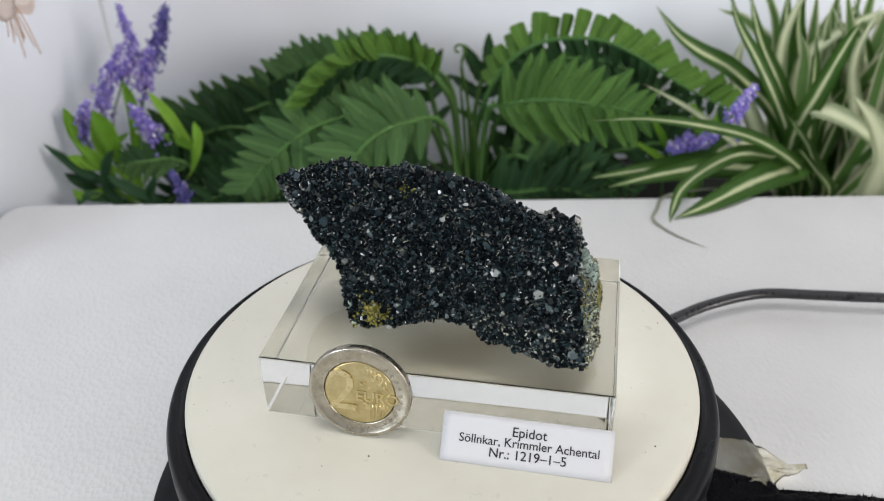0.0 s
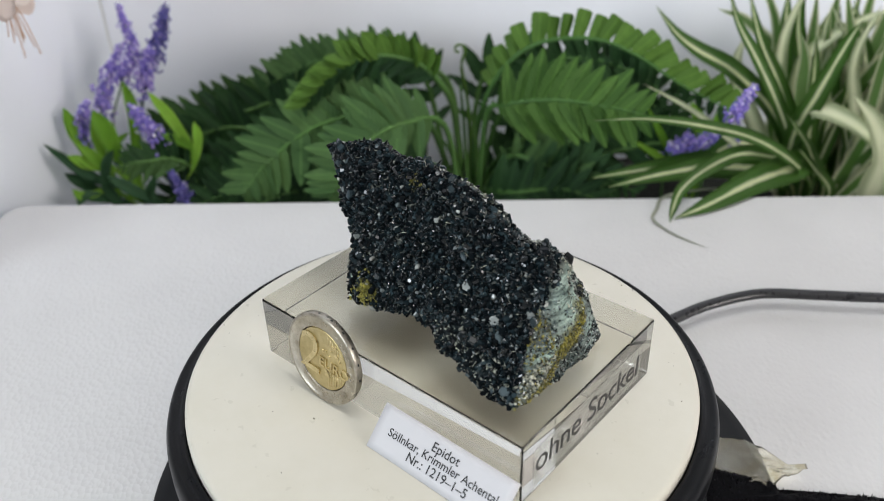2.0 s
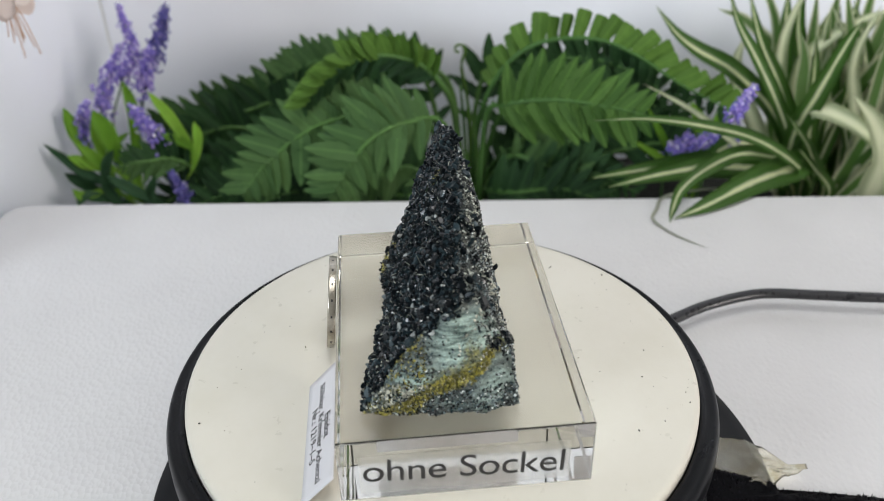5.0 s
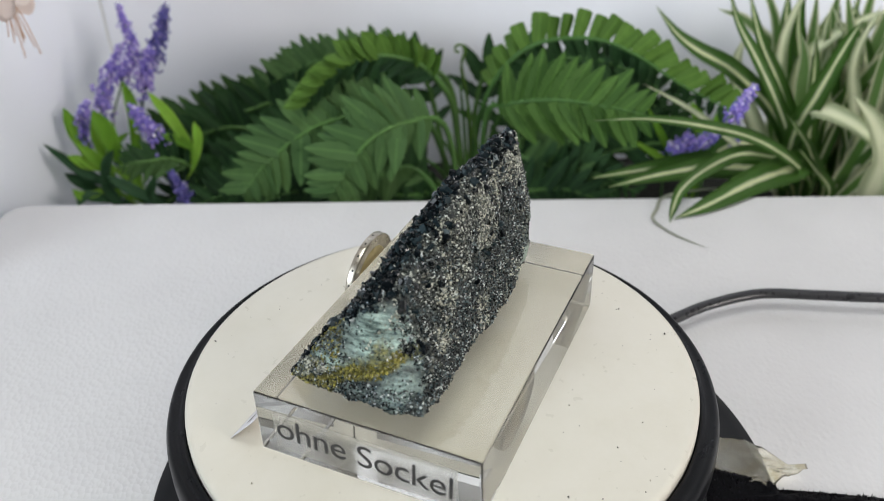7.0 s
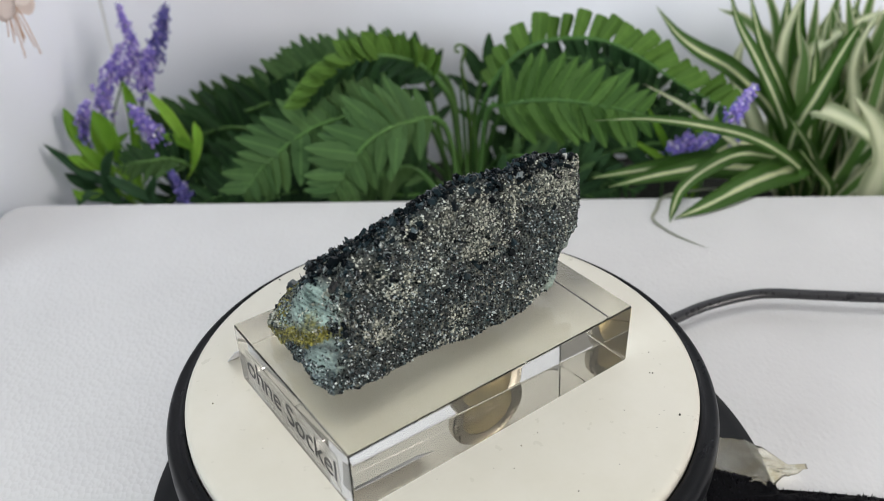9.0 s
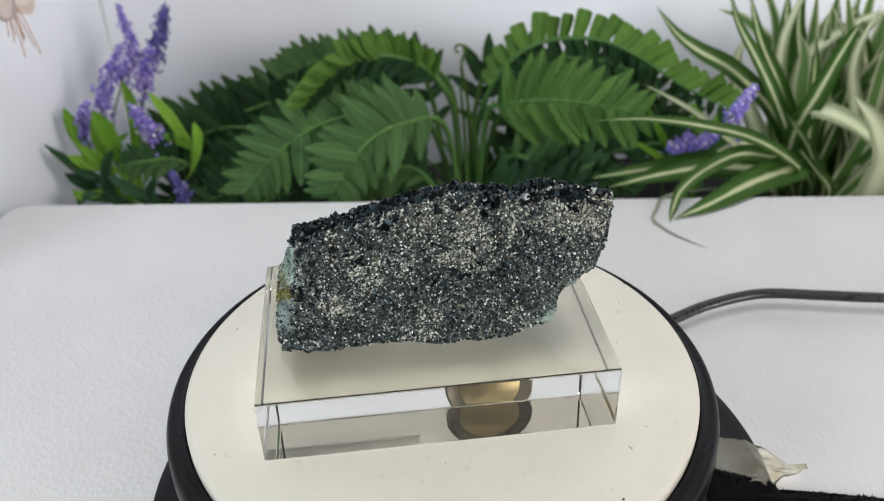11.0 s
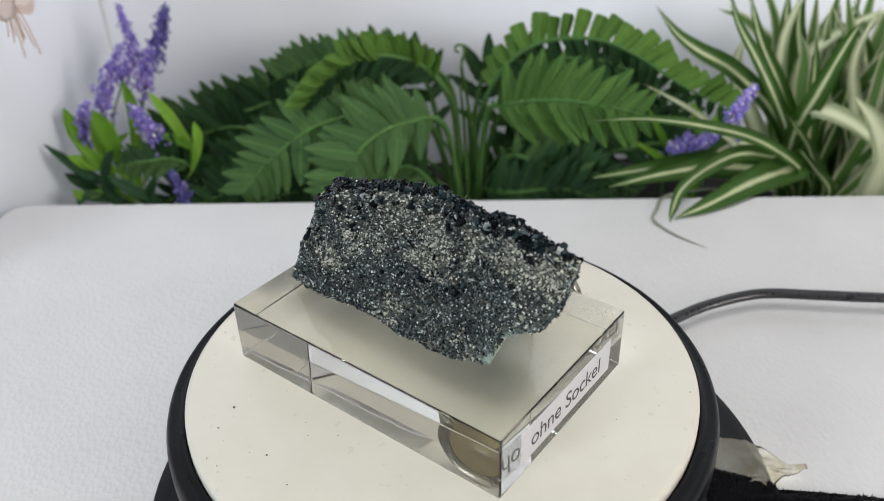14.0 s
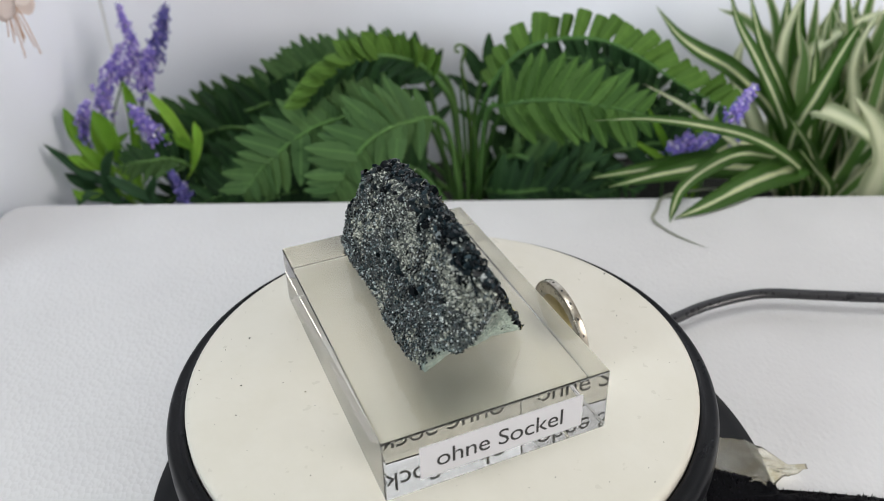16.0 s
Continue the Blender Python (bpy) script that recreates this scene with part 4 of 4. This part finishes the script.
    y = face.cross(x).normalized()
    z = x.cross(y)
    ob = new("leaflet", mesh)
    ob.parent = parent
    m = Matrix((x, y, z)).transposed().to_4x4() @ Matrix.Diagonal((length * U, length * U, length * U, 1))
    m.translation = base * U
    ob.matrix_basis = m


def frond(fern, points, start, pairs, long, meshes, sides, face=(0, -0.8, 0.6), lean=0.45, tip=0.25, stem=STEM, grow=0.25):
    """A fern frond: a tapering midrib with two rows of leaflets. sides: the two ways the rows point; meshes: one for each row."""
    path = spline(points, 48)
    rib = part("frond", tube(bmesh.new(), path, lambda t: 1.5 * (1 - t) + 0.4, 7), stem, fern)
    face = Vector(face).normalized()
    for k in range(pairs):
        t = start + (0.99 - start) * (k + 0.5) / pairs
        i = min(int(t * 47), 46)
        base = path[i].lerp(path[i + 1], t * 47 - i)
        d = (path[i + 1] - path[i]).normalized()
        s = (t - start) / (1 - start)
        size = long * (min(1.0, grow * 2 + s * 4) * (1 - (1 - tip) * max(0.0, (s - 0.45) / 0.55) ** 1.3))
        for row in (0, 1):
            side = Vector(sides[row])
            side = (side - d * side.dot(d)).normalized()
            jit = Vector((rng_leaf.gauss(0, 0.09), rng_leaf.gauss(0, 0.12), rng_leaf.gauss(0, 0.09)))
            way = side + d * (lean + 0.5 * s) + jit
            f = face + Vector((rng_leaf.gauss(0, 0.2), rng_leaf.gauss(0, 0.1), rng_leaf.gauss(0, 0.25)))
            leaflet(meshes[row], rib, base + d * rng_leaf.uniform(-0.8, 0.8), way, f, size * rng_leaf.uniform(0.8, 1.12))


def build_ferns():
    A, M, L, D = fern_leaf, fern_leaf_mid, fern_leaf_light, fern_leaf_shaded
    right = thing("fern", (24, 246, -90), "artificial green fern with arching fronds in the planter", "fern", "ferns in the planter")
    # tall arch with toothed leaflets: backlit brightness above and shade below put into their greens
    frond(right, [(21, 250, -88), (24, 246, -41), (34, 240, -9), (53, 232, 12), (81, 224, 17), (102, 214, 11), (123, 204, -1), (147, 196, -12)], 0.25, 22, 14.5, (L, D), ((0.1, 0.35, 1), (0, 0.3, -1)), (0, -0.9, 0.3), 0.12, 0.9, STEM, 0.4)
    frond(right, [(25, 240, -88), (28, 230, -27), (38, 215, -13), (59, 205, -7), (80, 197, -7), (103, 190, -10)], 0.34, 13, 27, (M, M), ((-0.2, 0.35, 1), (0.15, -0.15, -1)), (0, -0.85, 0.5), 0.35, 0.55)
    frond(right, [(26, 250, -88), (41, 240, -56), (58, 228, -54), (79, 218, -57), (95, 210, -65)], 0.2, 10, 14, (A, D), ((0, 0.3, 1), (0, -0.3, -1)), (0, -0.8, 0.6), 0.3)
    # rear fronds: the shade deep among the leaves is put into their green
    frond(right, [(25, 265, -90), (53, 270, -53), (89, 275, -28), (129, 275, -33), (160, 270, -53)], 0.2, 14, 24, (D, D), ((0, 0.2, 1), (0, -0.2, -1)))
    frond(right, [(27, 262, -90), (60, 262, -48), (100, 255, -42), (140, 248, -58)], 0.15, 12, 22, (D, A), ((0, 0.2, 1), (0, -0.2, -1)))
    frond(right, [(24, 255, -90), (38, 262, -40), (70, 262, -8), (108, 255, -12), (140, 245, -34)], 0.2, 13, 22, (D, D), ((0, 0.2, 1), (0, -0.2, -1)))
    left = thing("fern", (16, 250, -90), "artificial dark green fern with spreading fronds in the planter", "fern", "ferns in the planter")
    # these two arches also carry lit green above, shaded green below
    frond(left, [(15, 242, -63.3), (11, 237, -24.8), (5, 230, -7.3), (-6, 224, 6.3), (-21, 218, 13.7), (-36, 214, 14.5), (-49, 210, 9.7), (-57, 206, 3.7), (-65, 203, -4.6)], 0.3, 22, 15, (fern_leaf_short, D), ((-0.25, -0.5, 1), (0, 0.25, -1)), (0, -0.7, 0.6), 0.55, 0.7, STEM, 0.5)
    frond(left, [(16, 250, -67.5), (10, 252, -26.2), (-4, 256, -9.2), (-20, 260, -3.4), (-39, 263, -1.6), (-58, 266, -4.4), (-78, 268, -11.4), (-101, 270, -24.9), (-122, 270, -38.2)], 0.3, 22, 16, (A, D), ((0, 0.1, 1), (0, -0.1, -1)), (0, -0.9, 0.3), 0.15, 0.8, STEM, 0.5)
    frond(left, [(16, 270, -90), (11, 275, -29), (-8, 280, -15), (-40, 285, -12), (-76, 285, -20), (-110, 280, -32), (-142, 275, -38), (-166, 270, -44)], 0.2, 24, 19, (A, A), ((0, 0.2, 1), (0, -0.2, -1)), (0, -0.9, 0.4), 0.25, 0.7)
    frond(left, [(14, 235, -88), (-3, 225, -26), (-31, 214, -15), (-59, 204, -17), (-83, 196, -31), (-98, 190, -47)], 0.25, 17, 27, (A, A), ((-0.3, 0.3, 1), (0.3, -0.1, -1)), (0, -0.85, 0.5), 0.3, 0.45)
    frond(left, [(15, 232, -88), (6, 218, -26), (-14, 205, -17), (-31, 196, -21), (-44, 190, -34), (-54, 187, -49)], 0.28, 16, 26, (A, A), ((-0.4, 0.3, 1), (0.5, -0.1, -1)), (0, -0.85, 0.5), 0.3, 0.45)
    # rear and low fronds again in the shaded green
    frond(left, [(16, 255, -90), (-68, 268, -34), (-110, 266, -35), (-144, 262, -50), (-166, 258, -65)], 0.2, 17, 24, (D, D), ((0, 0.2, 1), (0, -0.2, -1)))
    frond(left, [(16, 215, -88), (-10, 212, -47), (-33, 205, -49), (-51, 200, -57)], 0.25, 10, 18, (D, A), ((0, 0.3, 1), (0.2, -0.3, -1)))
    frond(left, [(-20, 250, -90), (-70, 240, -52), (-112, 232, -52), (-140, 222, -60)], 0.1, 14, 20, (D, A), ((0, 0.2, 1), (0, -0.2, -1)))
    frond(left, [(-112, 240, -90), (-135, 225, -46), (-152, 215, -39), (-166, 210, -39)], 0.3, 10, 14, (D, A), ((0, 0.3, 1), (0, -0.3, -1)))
    # filler fronds, coloured as the shade between the leaves
    third = thing("fern", (0, 262, -90), "added artificial fern in shaded green filling the planter's back", "fern", "ferns in the planter")
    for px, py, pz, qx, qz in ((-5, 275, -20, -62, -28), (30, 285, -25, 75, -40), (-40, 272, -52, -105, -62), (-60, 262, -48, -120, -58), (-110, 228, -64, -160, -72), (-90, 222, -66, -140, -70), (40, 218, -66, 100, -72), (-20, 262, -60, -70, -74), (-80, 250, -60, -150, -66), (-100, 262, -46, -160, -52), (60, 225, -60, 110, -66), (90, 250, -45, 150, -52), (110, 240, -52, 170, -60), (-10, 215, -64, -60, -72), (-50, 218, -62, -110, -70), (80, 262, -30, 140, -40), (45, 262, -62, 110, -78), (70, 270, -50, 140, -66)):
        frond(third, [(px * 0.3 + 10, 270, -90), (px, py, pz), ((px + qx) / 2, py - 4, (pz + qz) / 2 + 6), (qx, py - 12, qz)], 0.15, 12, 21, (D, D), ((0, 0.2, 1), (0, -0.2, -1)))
    # bare stems and a curled young tip
    for pts in ([(18, 240, -88), (9, 238, -51), (0, 236, -37)], [(19, 236, -88), (17, 240, -41), (15, 243, -13)], [(21, 238, -88), (28, 236, -40), (32, 234, -19)], [(14, 236, -88), (4, 232, -60), (-8, 226, -46)], [(23, 240, -88), (24, 236, -50), (19, 236, -22)]):
        part("stem", tube(bmesh.new(), spline(pts, 16), lambda t: 1.2 - 0.5 * t, 7), STEM, left)
    curl = spline([(22, 250, -88), (19, 250, -26), (16, 250, -6), (18, 250, 3)], 20)
    curl += [Vector((14.5 + (3.8 - 0.30 * i) * math.cos(0.55 * i - 0.2), 250, 4.2 + (3.8 - 0.30 * i) * math.sin(0.55 * i - 0.2))) for i in range(11)]
    part("curled_tip", tube(bmesh.new(), curl, lambda t: 1.0 - 0.4 * t, 7), FERN_LIGHT, right, "pale green curled young tip")


def ribbon(name, points, width, material, parent, label="", fold=0.25, n=26, face=(0, -0.7, 0.7), profile=None):
    """A long folded leaf along a curve, with UV x across it."""
    path = spline(points, n)
    face = Vector(face)
    bm = bmesh.new()
    uv = bm.loops.layers.uv.new("UVMap")
    rows = []
    cross = (-1.0, -0.5, 0.0, 0.5, 1.0)
    for i, q in enumerate(path):
        t = i / (n - 1)
        d = (path[min(i + 1, n - 1)] - path[max(i - 1, 0)]).normalized()
        s = d.cross(face)
        s = s.normalized() if s.length > 1e-3 else Vector((1, 0, 0))
        up = s.cross(d)
        if profile:
            w = width * float(np.interp(t, [a for a, _ in profile], [b for _, b in profile]))
        else:
            w = width * min(1.0, 0.45 + t * 2.2) * max(0.03, 1 - max(0.0, (t - 0.35) / 0.65) ** 1.9)
        rows.append([bm.verts.new(q + s * c * w + up * abs(c) * fold * w) for c in cross])
    for i in range(n - 1):
        for j in range(4):
            f = bm.faces.new((rows[i][j], rows[i][j + 1], rows[i + 1][j + 1], rows[i + 1][j]))
            for loop, (a, b) in zip(f.loops, ((i, j), (i, j + 1), (i + 1, j + 1), (i + 1, j))):
                loop[uv].uv = (b / 4, a / (n - 1))
    bmesh.ops.solidify(bm, geom=bm.faces[:], thickness=0.25)
    return part(name, bm, material, parent, label)


def build_spider_plant():
    plant = thing("spider_plant", (205, 235, -90), "artificial spider plant with white-striped green leaves beside the table", "spider plant")
    S, E, W = STRIPED, EDGED, WHITISH
    for pts, w, mat in (
            ([(205, 225, -88), (200, 205, -61), (181, 190, -39), (151, 172, -16), (122, 160, -3), (94, 152, 5), (69, 150, 6)], 3.3, S),
            ([(205, 225, -88), (191, 215, -45), (177, 200, -40.7), (150, 180, -27.4), (129, 165, -26.4), (115, 157, -33.0), (108, 145, -37.5), (105, 137, -39.2)], 3.6, S),
            ([(205, 225, -88), (193, 205, -48), (179, 190, -42.2), (151, 166, -36.0), (126, 149, -37.2), (108, 140, -39.0)], 6.6, S),
            ([(205, 225, -88), (189, 215, -60), (146, 195, -42), (113, 180, -37), (83, 168, -37)], 6.4, S),
            ([(205, 225, -88), (189, 225, -61), (147, 205, -44), (106, 185, -37), (75, 172, -34)], 5.4, S),
            ([(205, 225, -88), (175, 220, -46), (149, 205, -37), (128, 190, -50)], 5.4, S),
            ([(200, 225, -88), (188, 215, -42), (178, 215, -19), (165, 220, 4), (154, 226, 22), (148, 230, 38)], 3.6, S),
            ([(200, 235, -88), (196, 235, -52), (182, 235, -28), (157, 232, -5), (138, 232, 6), (126, 234, 15), (115, 238, 28)], 5.2, S),
            ([(202, 230, -88), (194, 225, -44), (183, 228, -15), (169, 232, 11), (161, 238, 35)], 4.2, S),
            ([(200, 225, -88), (186, 210, -39), (192, 205, -8), (199, 202, 18), (203, 200, 30)], 4.6, S),
            ([(188, 208, -30), (191, 206, -17), (205, 196, -19), (217, 188, -27), (229, 182, -40)], 4.6, W),
            ([(222, 200, -88), (219, 182, -53), (218, 178, -31), (209, 178, -13), (196, 178, 2)], 8.0, W),
            ([(206, 240, -88), (199, 240, -51), (196, 240, -17), (201, 240, 1), (221, 240, 16), (240, 240, 23)], 3.8, W),
            ([(210, 245, -88), (209, 245, -57), (206, 250, -22), (206, 255, 5), (206, 260, 28)], 4.4, E),
            ([(212, 248, -88), (215, 250, -63), (221, 255, -24), (226, 258, 4), (230, 260, 27)], 4.6, S),
            ([(210, 240, -88), (214, 235, -56), (220, 230, -24), (229, 225, -6), (240, 222, 0)], 4.0, S),
            ([(212, 245, -88), (217, 245, -65), (228, 250, -46), (244, 252, -30), (262, 254, -25)], 4.4, E),
            ([(205, 245, -88), (203, 250, -52), (196, 258, -18), (194, 264, 9), (194, 268, 26)], 4.6, S),
            ([(218, 225, -88), (221, 220, -70), (222, 215, -57), (227, 212, -35), (237, 210, -19)], 4.6, E),
            ([(212, 220, -88), (212, 215, -67), (197, 205, -44), (189, 200, -32), (175, 198, -15)], 3.6, S),
            ([(212, 220, -88), (213, 210, -67), (197, 200, -48), (181, 190, -30)], 3.6, S),
            ([(206, 235, -88), (201, 230, -46), (196, 232, -21), (196, 236, -3), (193, 240, 11)], 5.2, E),
            ([(228, 230, -88), (237, 240, -35), (235, 250, -6), (225, 256, 23)], 4.6, S),
            ([(200, 230, -88), (160, 206, -40), (130, 200, -14), (104, 205, 0)], 1.9, W),
            ([(230, 250, -88), (223, 262, -17), (223, 266, 17)], 5.0, S),
            ([(226, 240, -88), (242, 225, -40), (246, 215, -10), (236, 205, 14)], 4.6, S),
            ([(226, 240, -88), (236, 252, -30), (244, 258, 2), (250, 262, 30)], 4.6, E),
            ([(222, 230, -88), (216, 235, -40), (212, 236, -8), (216, 238, 14)], 4.8, S),
            ([(226, 230, -88), (230, 210, -50), (236, 195, -34), (240, 186, -38)], 4.6, S),
            ([(222, 245, -88), (210, 268, -30), (180, 275, 4), (160, 276, 14)], 4.0, E),
            ([(226, 228, -88), (232, 218, -60), (230, 200, -44), (221, 190, -42)], 4.0, W)):
        ribbon("leaf", pts, w * 1.2, mat, plant, "", 0.28)
    rng = random.Random(6)
    for i in range(58):
        foot = Vector((rng.uniform(200, 246), rng.uniform(215, 268), -88))
        a = rng.uniform(-0.35, 0.75)
        tall = rng.uniform(70, 135)
        tip = foot + Vector((tall * math.sin(a) * 0.8 + rng.uniform(-8, 8), rng.uniform(-25, 25), tall * math.cos(a)))
        bow = rng.uniform(-14, 14)
        pts = [foot, foot.lerp(tip, 0.35) + Vector((bow * 0.6, 0, 5)), foot.lerp(tip, 0.7) + Vector((bow, 0, 6)), tip]
        ribbon("leaf", pts, rng.uniform(3.4, 5.4), rng.choice((S, E, W, E)), plant, "", 0.28, 18, (rng.uniform(-0.4, 0.4), -0.8, 0.4))
    # a leaf's shadow on the table, modelled as a thin grey-green strip
    ribbon("thin_leaf", [(180, 200, -60), (135, 172, -42), (108, 158, -37.5), (102, 149, -38.6), (98, 140, -39.0), (103, 129, -39.3), (110, 121, -39.4), (117, 115, -39.4)], 0.8, LEAF_SHADE, plant, "thin grey-green strip in place of a leaf's shadow on the table", 0.1)


def flower_spike(plant, points, start, wide, material, count, seed):
    """A lavender stalk with a spike of many small florets round its upper part."""
    rng = np.random.default_rng(seed)
    path = spline(points, 40)
    part("stalk", tube(bmesh.new(), path, 0.55, 6), STEM, plant)
    ico = bmesh.new()
    bmesh.ops.create_icosphere(ico, subdivisions=1, radius=1.0)
    iv = np.array([v.co for v in ico.verts])
    ifc = [tuple(v.index for v in f.verts) for f in ico.faces]
    ico.free()
    vs, fs = [], []
    count = int(count * 3.0)
    for i in range(count):
        s = start + (1 - start) * (i + rng.random()) / count
        j = min(int(s * 39), 38)
        q = np.array(path[j].lerp(path[j + 1], s * 39 - j))
        a = (s - start) / (1 - start)
        r = 1.22 * wide * (1.0 - 0.58 * a) * rng.uniform(0.35, 1.0) * (0.8 + 0.3 * math.sin(a * 26))
        d = rng.normal(0, 1, 3)
        d /= np.linalg.norm(d)
        size = rng.uniform(0.7, 1.4) * (1 - 0.3 * a)
        turn = np.array(Euler(rng.uniform(0, 6, 3)).to_matrix())
        o = sum(len(v) for v in vs)
        vs.append((iv * np.array([1.25, 0.8, 0.62]) * size) @ turn.T + q + d * r)
        fs += [tuple(o + k for k in f) for f in ifc]
    tagged(array_part("flower_spike", np.concatenate(vs), fs, material, plant, "spike of small purple and white florets", True), kind="stuff")


GRASS_BLADE = ((0.0, 0.35), (0.2, 0.75), (0.5, 1.0), (0.8, 0.7), (1.0, 0.04))


def build_lavender():
    left = thing("lavender", (-165, 250, -90), "artificial purple lavender with bright green leaves in the planter", "lavender", "lavender in the planter")
    flower_spike(left, [(-150, 258, -90), (-180, 255, -45), (-172, 258, -13), (-163, 262, 5), (-167, 268, 27)], 0.55, 6.2, FLORET, 210, 1)
    flower_spike(left, [(-150, 262, -90), (-165, 262, -38), (-156, 265, -6), (-148, 268, 12), (-143, 270, 26)], 0.52, 6.6, FLORET_DEEP, 200, 2)
    flower_spike(left, [(-152, 245, -90), (-181, 240, -42), (-180, 242, -22), (-173, 244, -4), (-163, 246, 13)], 0.48, 6.6, FLORET, 200, 3)
    flower_spike(left, [(-140, 228, -90), (-143, 225, -60), (-147, 225, -36), (-152, 225, -22), (-157, 225, -12)], 0.50, 6.2, FLORET, 170, 4)
    flower_spike(left, [(-155, 240, -90), (-182, 235, -55), (-188, 235, -36), (-187, 235, -21), (-183, 236, -13)], 0.52, 5.6, FLORET, 120, 5)
    flower_spike(left, [(-134, 222, -90), (-134, 215, -66), (-137, 215, -56), (-140, 215, -46)], 0.40, 5.4, FLORET_DEEP, 110, 6)
    flower_spike(left, [(-150, 258, -90), (-168, 258, -47), (-159, 258, -13), (-153, 259, 6)], 0.62, 7.2, FLORET, 170, 7)
    k = 0
    for pts, w, mat in (
            ([(-177, 228, -46), (-179, 226, -32), (-178, 226, -15)], 3.0, BLADE), ([(-169, 224, -43), (-171, 222, -26), (-176, 222, -12)], 5.2, BLADE), ([(-184, 232, -51), (-192, 234, -32), (-197, 236, -16)], 4.4, BLADE),
            ([(-172, 222, -47), (-184, 218, -41), (-192, 214, -34)], 3.6, BLADE), ([(-132, 230, -42), (-139, 230, -22), (-149, 232, -7)], 3.2, BLADE), ([(-130, 228, -41), (-136, 228, -34), (-145, 226, -29)], 2.8, BLADE),
            ([(-176, 215, -56), (-185, 206, -54), (-189, 203, -48)], 2.8, BLADE), ([(-172, 220, -56), (-184, 215, -46), (-203, 215, -27)], 3.2, BLADE_DARK), ([(-175, 225, -62), (-176, 220, -45), (-187, 216, -26)], 3.6, BLADE),
            ([(-171, 230, -65), (-162, 228, -43), (-151, 226, -34)], 2.6, BLADE), ([(-175, 212, -60), (-184, 206, -54), (-187, 200, -56)], 3.6, BLADE_DARK), ([(-167, 238, -66), (-164, 245, -24), (-167, 248, -7)], 3.4, BLADE),
            ([(-129, 220, -45), (-124, 220, -30), (-125, 222, -20)], 2.8, BLADE), ([(-174, 235, -53), (-174, 234, -39), (-164, 232, -30)], 2.8, BLADE), ([(-150, 240, -60), (-161, 236, -54), (-170, 230, -44)], 3.2, BLADE_DARK),
            ([(-179, 220, -62), (-173, 214, -42), (-166, 212, -30)], 3.6, BLADE_DARK), ([(-150, 215, -64), (-160, 208, -52), (-170, 204, -41)], 3.4, BLADE_DARK), ([(-168, 216, -70), (-172, 208, -52), (-170, 205, -38)], 3.6, BLADE_DARK),
            ([(-160, 218, -72), (-152, 210, -56), (-146, 208, -44)], 3.4, BLADE_DARK), ([(-180, 226, -66), (-190, 220, -54), (-198, 218, -46)], 3.4, BLADE_DARK)):
        root = Vector((-158 + (k % 5) * 2, 236, -89))
        ribbon("leaf", [root, root.lerp(Vector(pts[0]), 0.6) + Vector((0, 0, 2))] + pts, w, mat, left, "", 0.3, 20, profile=((0, 0.15), (0.45, 0.3), (0.62, 0.8), (0.8, 1.0), (0.92, 0.65), (1, 0.03)))
        k += 1
    right = thing("lavender", (150, 235, -90), "artificial purple lavender between fern and spider plant", "lavender", "lavender in the planter")
    flower_spike(right, [(129, 235, -90), (128, 228, -52), (133, 222, -44), (146, 214, -36), (158, 210, -37)], 0.42, 7.6, FLORET, 230, 8)
    flower_spike(right, [(146, 230, -90), (142, 200, -40), (141, 184, -14), (146, 183, -4), (150, 182, 6)], 0.60, 4.4, FLORET, 140, 9)
    for pts, w in (([(140, 236, -66), (128, 232, -48), (114, 232, -23)], 2.6), ([(136, 226, -64), (122, 222, -50), (104, 220, -37)], 2.4), ([(148, 230, -58), (143, 230, -34), (137, 230, -21)], 4.0), ([(146, 222, -50), (151, 220, -26), (161, 220, -20)], 3.6)):
        ribbon("leaf", [(146, 236, -89)] + pts, w, BLADE, right, "", 0.3, 20, profile=((0, 0.2), (0.4, 0.5), (0.7, 1.0), (0.9, 0.65), (1, 0.03)))


def build_blossom():
    """A pale blossom that hangs into the corner of the set, with long stamens."""
    bl = thing("hanging_blossom", (-190, 195, 58), "pale pink artificial blossom with long stamens hanging near the side board", "flower")
    part("stalk", tube(bmesh.new(), spline([(-208.5, 200, 116), (-200, 196, 92), (-188, 192, 58)], 14), 0.8, 7), STAMEN, bl)
    for a, b, c, w in ((-4, 0, -14, 5.5), (-12, -3, -10, 5.5), (7, 3, -12, 5.0), (11, -2, -5, 5.0), (-15, 3, -3, 5.5), (2, -5, -11, 5.0)):
        ribbon("petal", [(-188, 192, 58), (-188 + a * 0.6, 192 + b, 58 + c * 0.4), (-188 + a, 192 + b * 1.5, 58 + c)], w, PETAL, bl, "", 0.2, 12, profile=((0, 0.3), (0.5, 1.0), (0.8, 0.9), (1, 0.2)))
    rng = np.random.default_rng(8)
    for i in range(9):
        ex, ez = rng.uniform(-4, 12), rng.uniform(18, 30)
        part("stamen", tube(bmesh.new(), spline([(-187, 191, 56), (-187 + ex * 0.6, 190, 46), (-187 + ex, 190 + rng.uniform(-2, 2), 58 - ez)], 10), 0.28, 5), STAMEN, bl)


build_planter()
build_ferns()
build_spider_plant()
build_lavender()
build_blossom()


# ---- what moves: the platter and all that stands on it turn together ----
def motions():
    times = [i * 0.5 for i in range(33)]
    for rider in riders:
        walk(rider, [(t, pose(0, 0, 0, 0, 0, SPIN0 + SPIN * t)) for t in times])
    walk(platter, [(t, Matrix.Translation(Vector((0, -1.6, 0)) * U) @ pose(0, 0, 0, 0, 0, SPIN0 + SPIN * t)) for t in times])


motions()
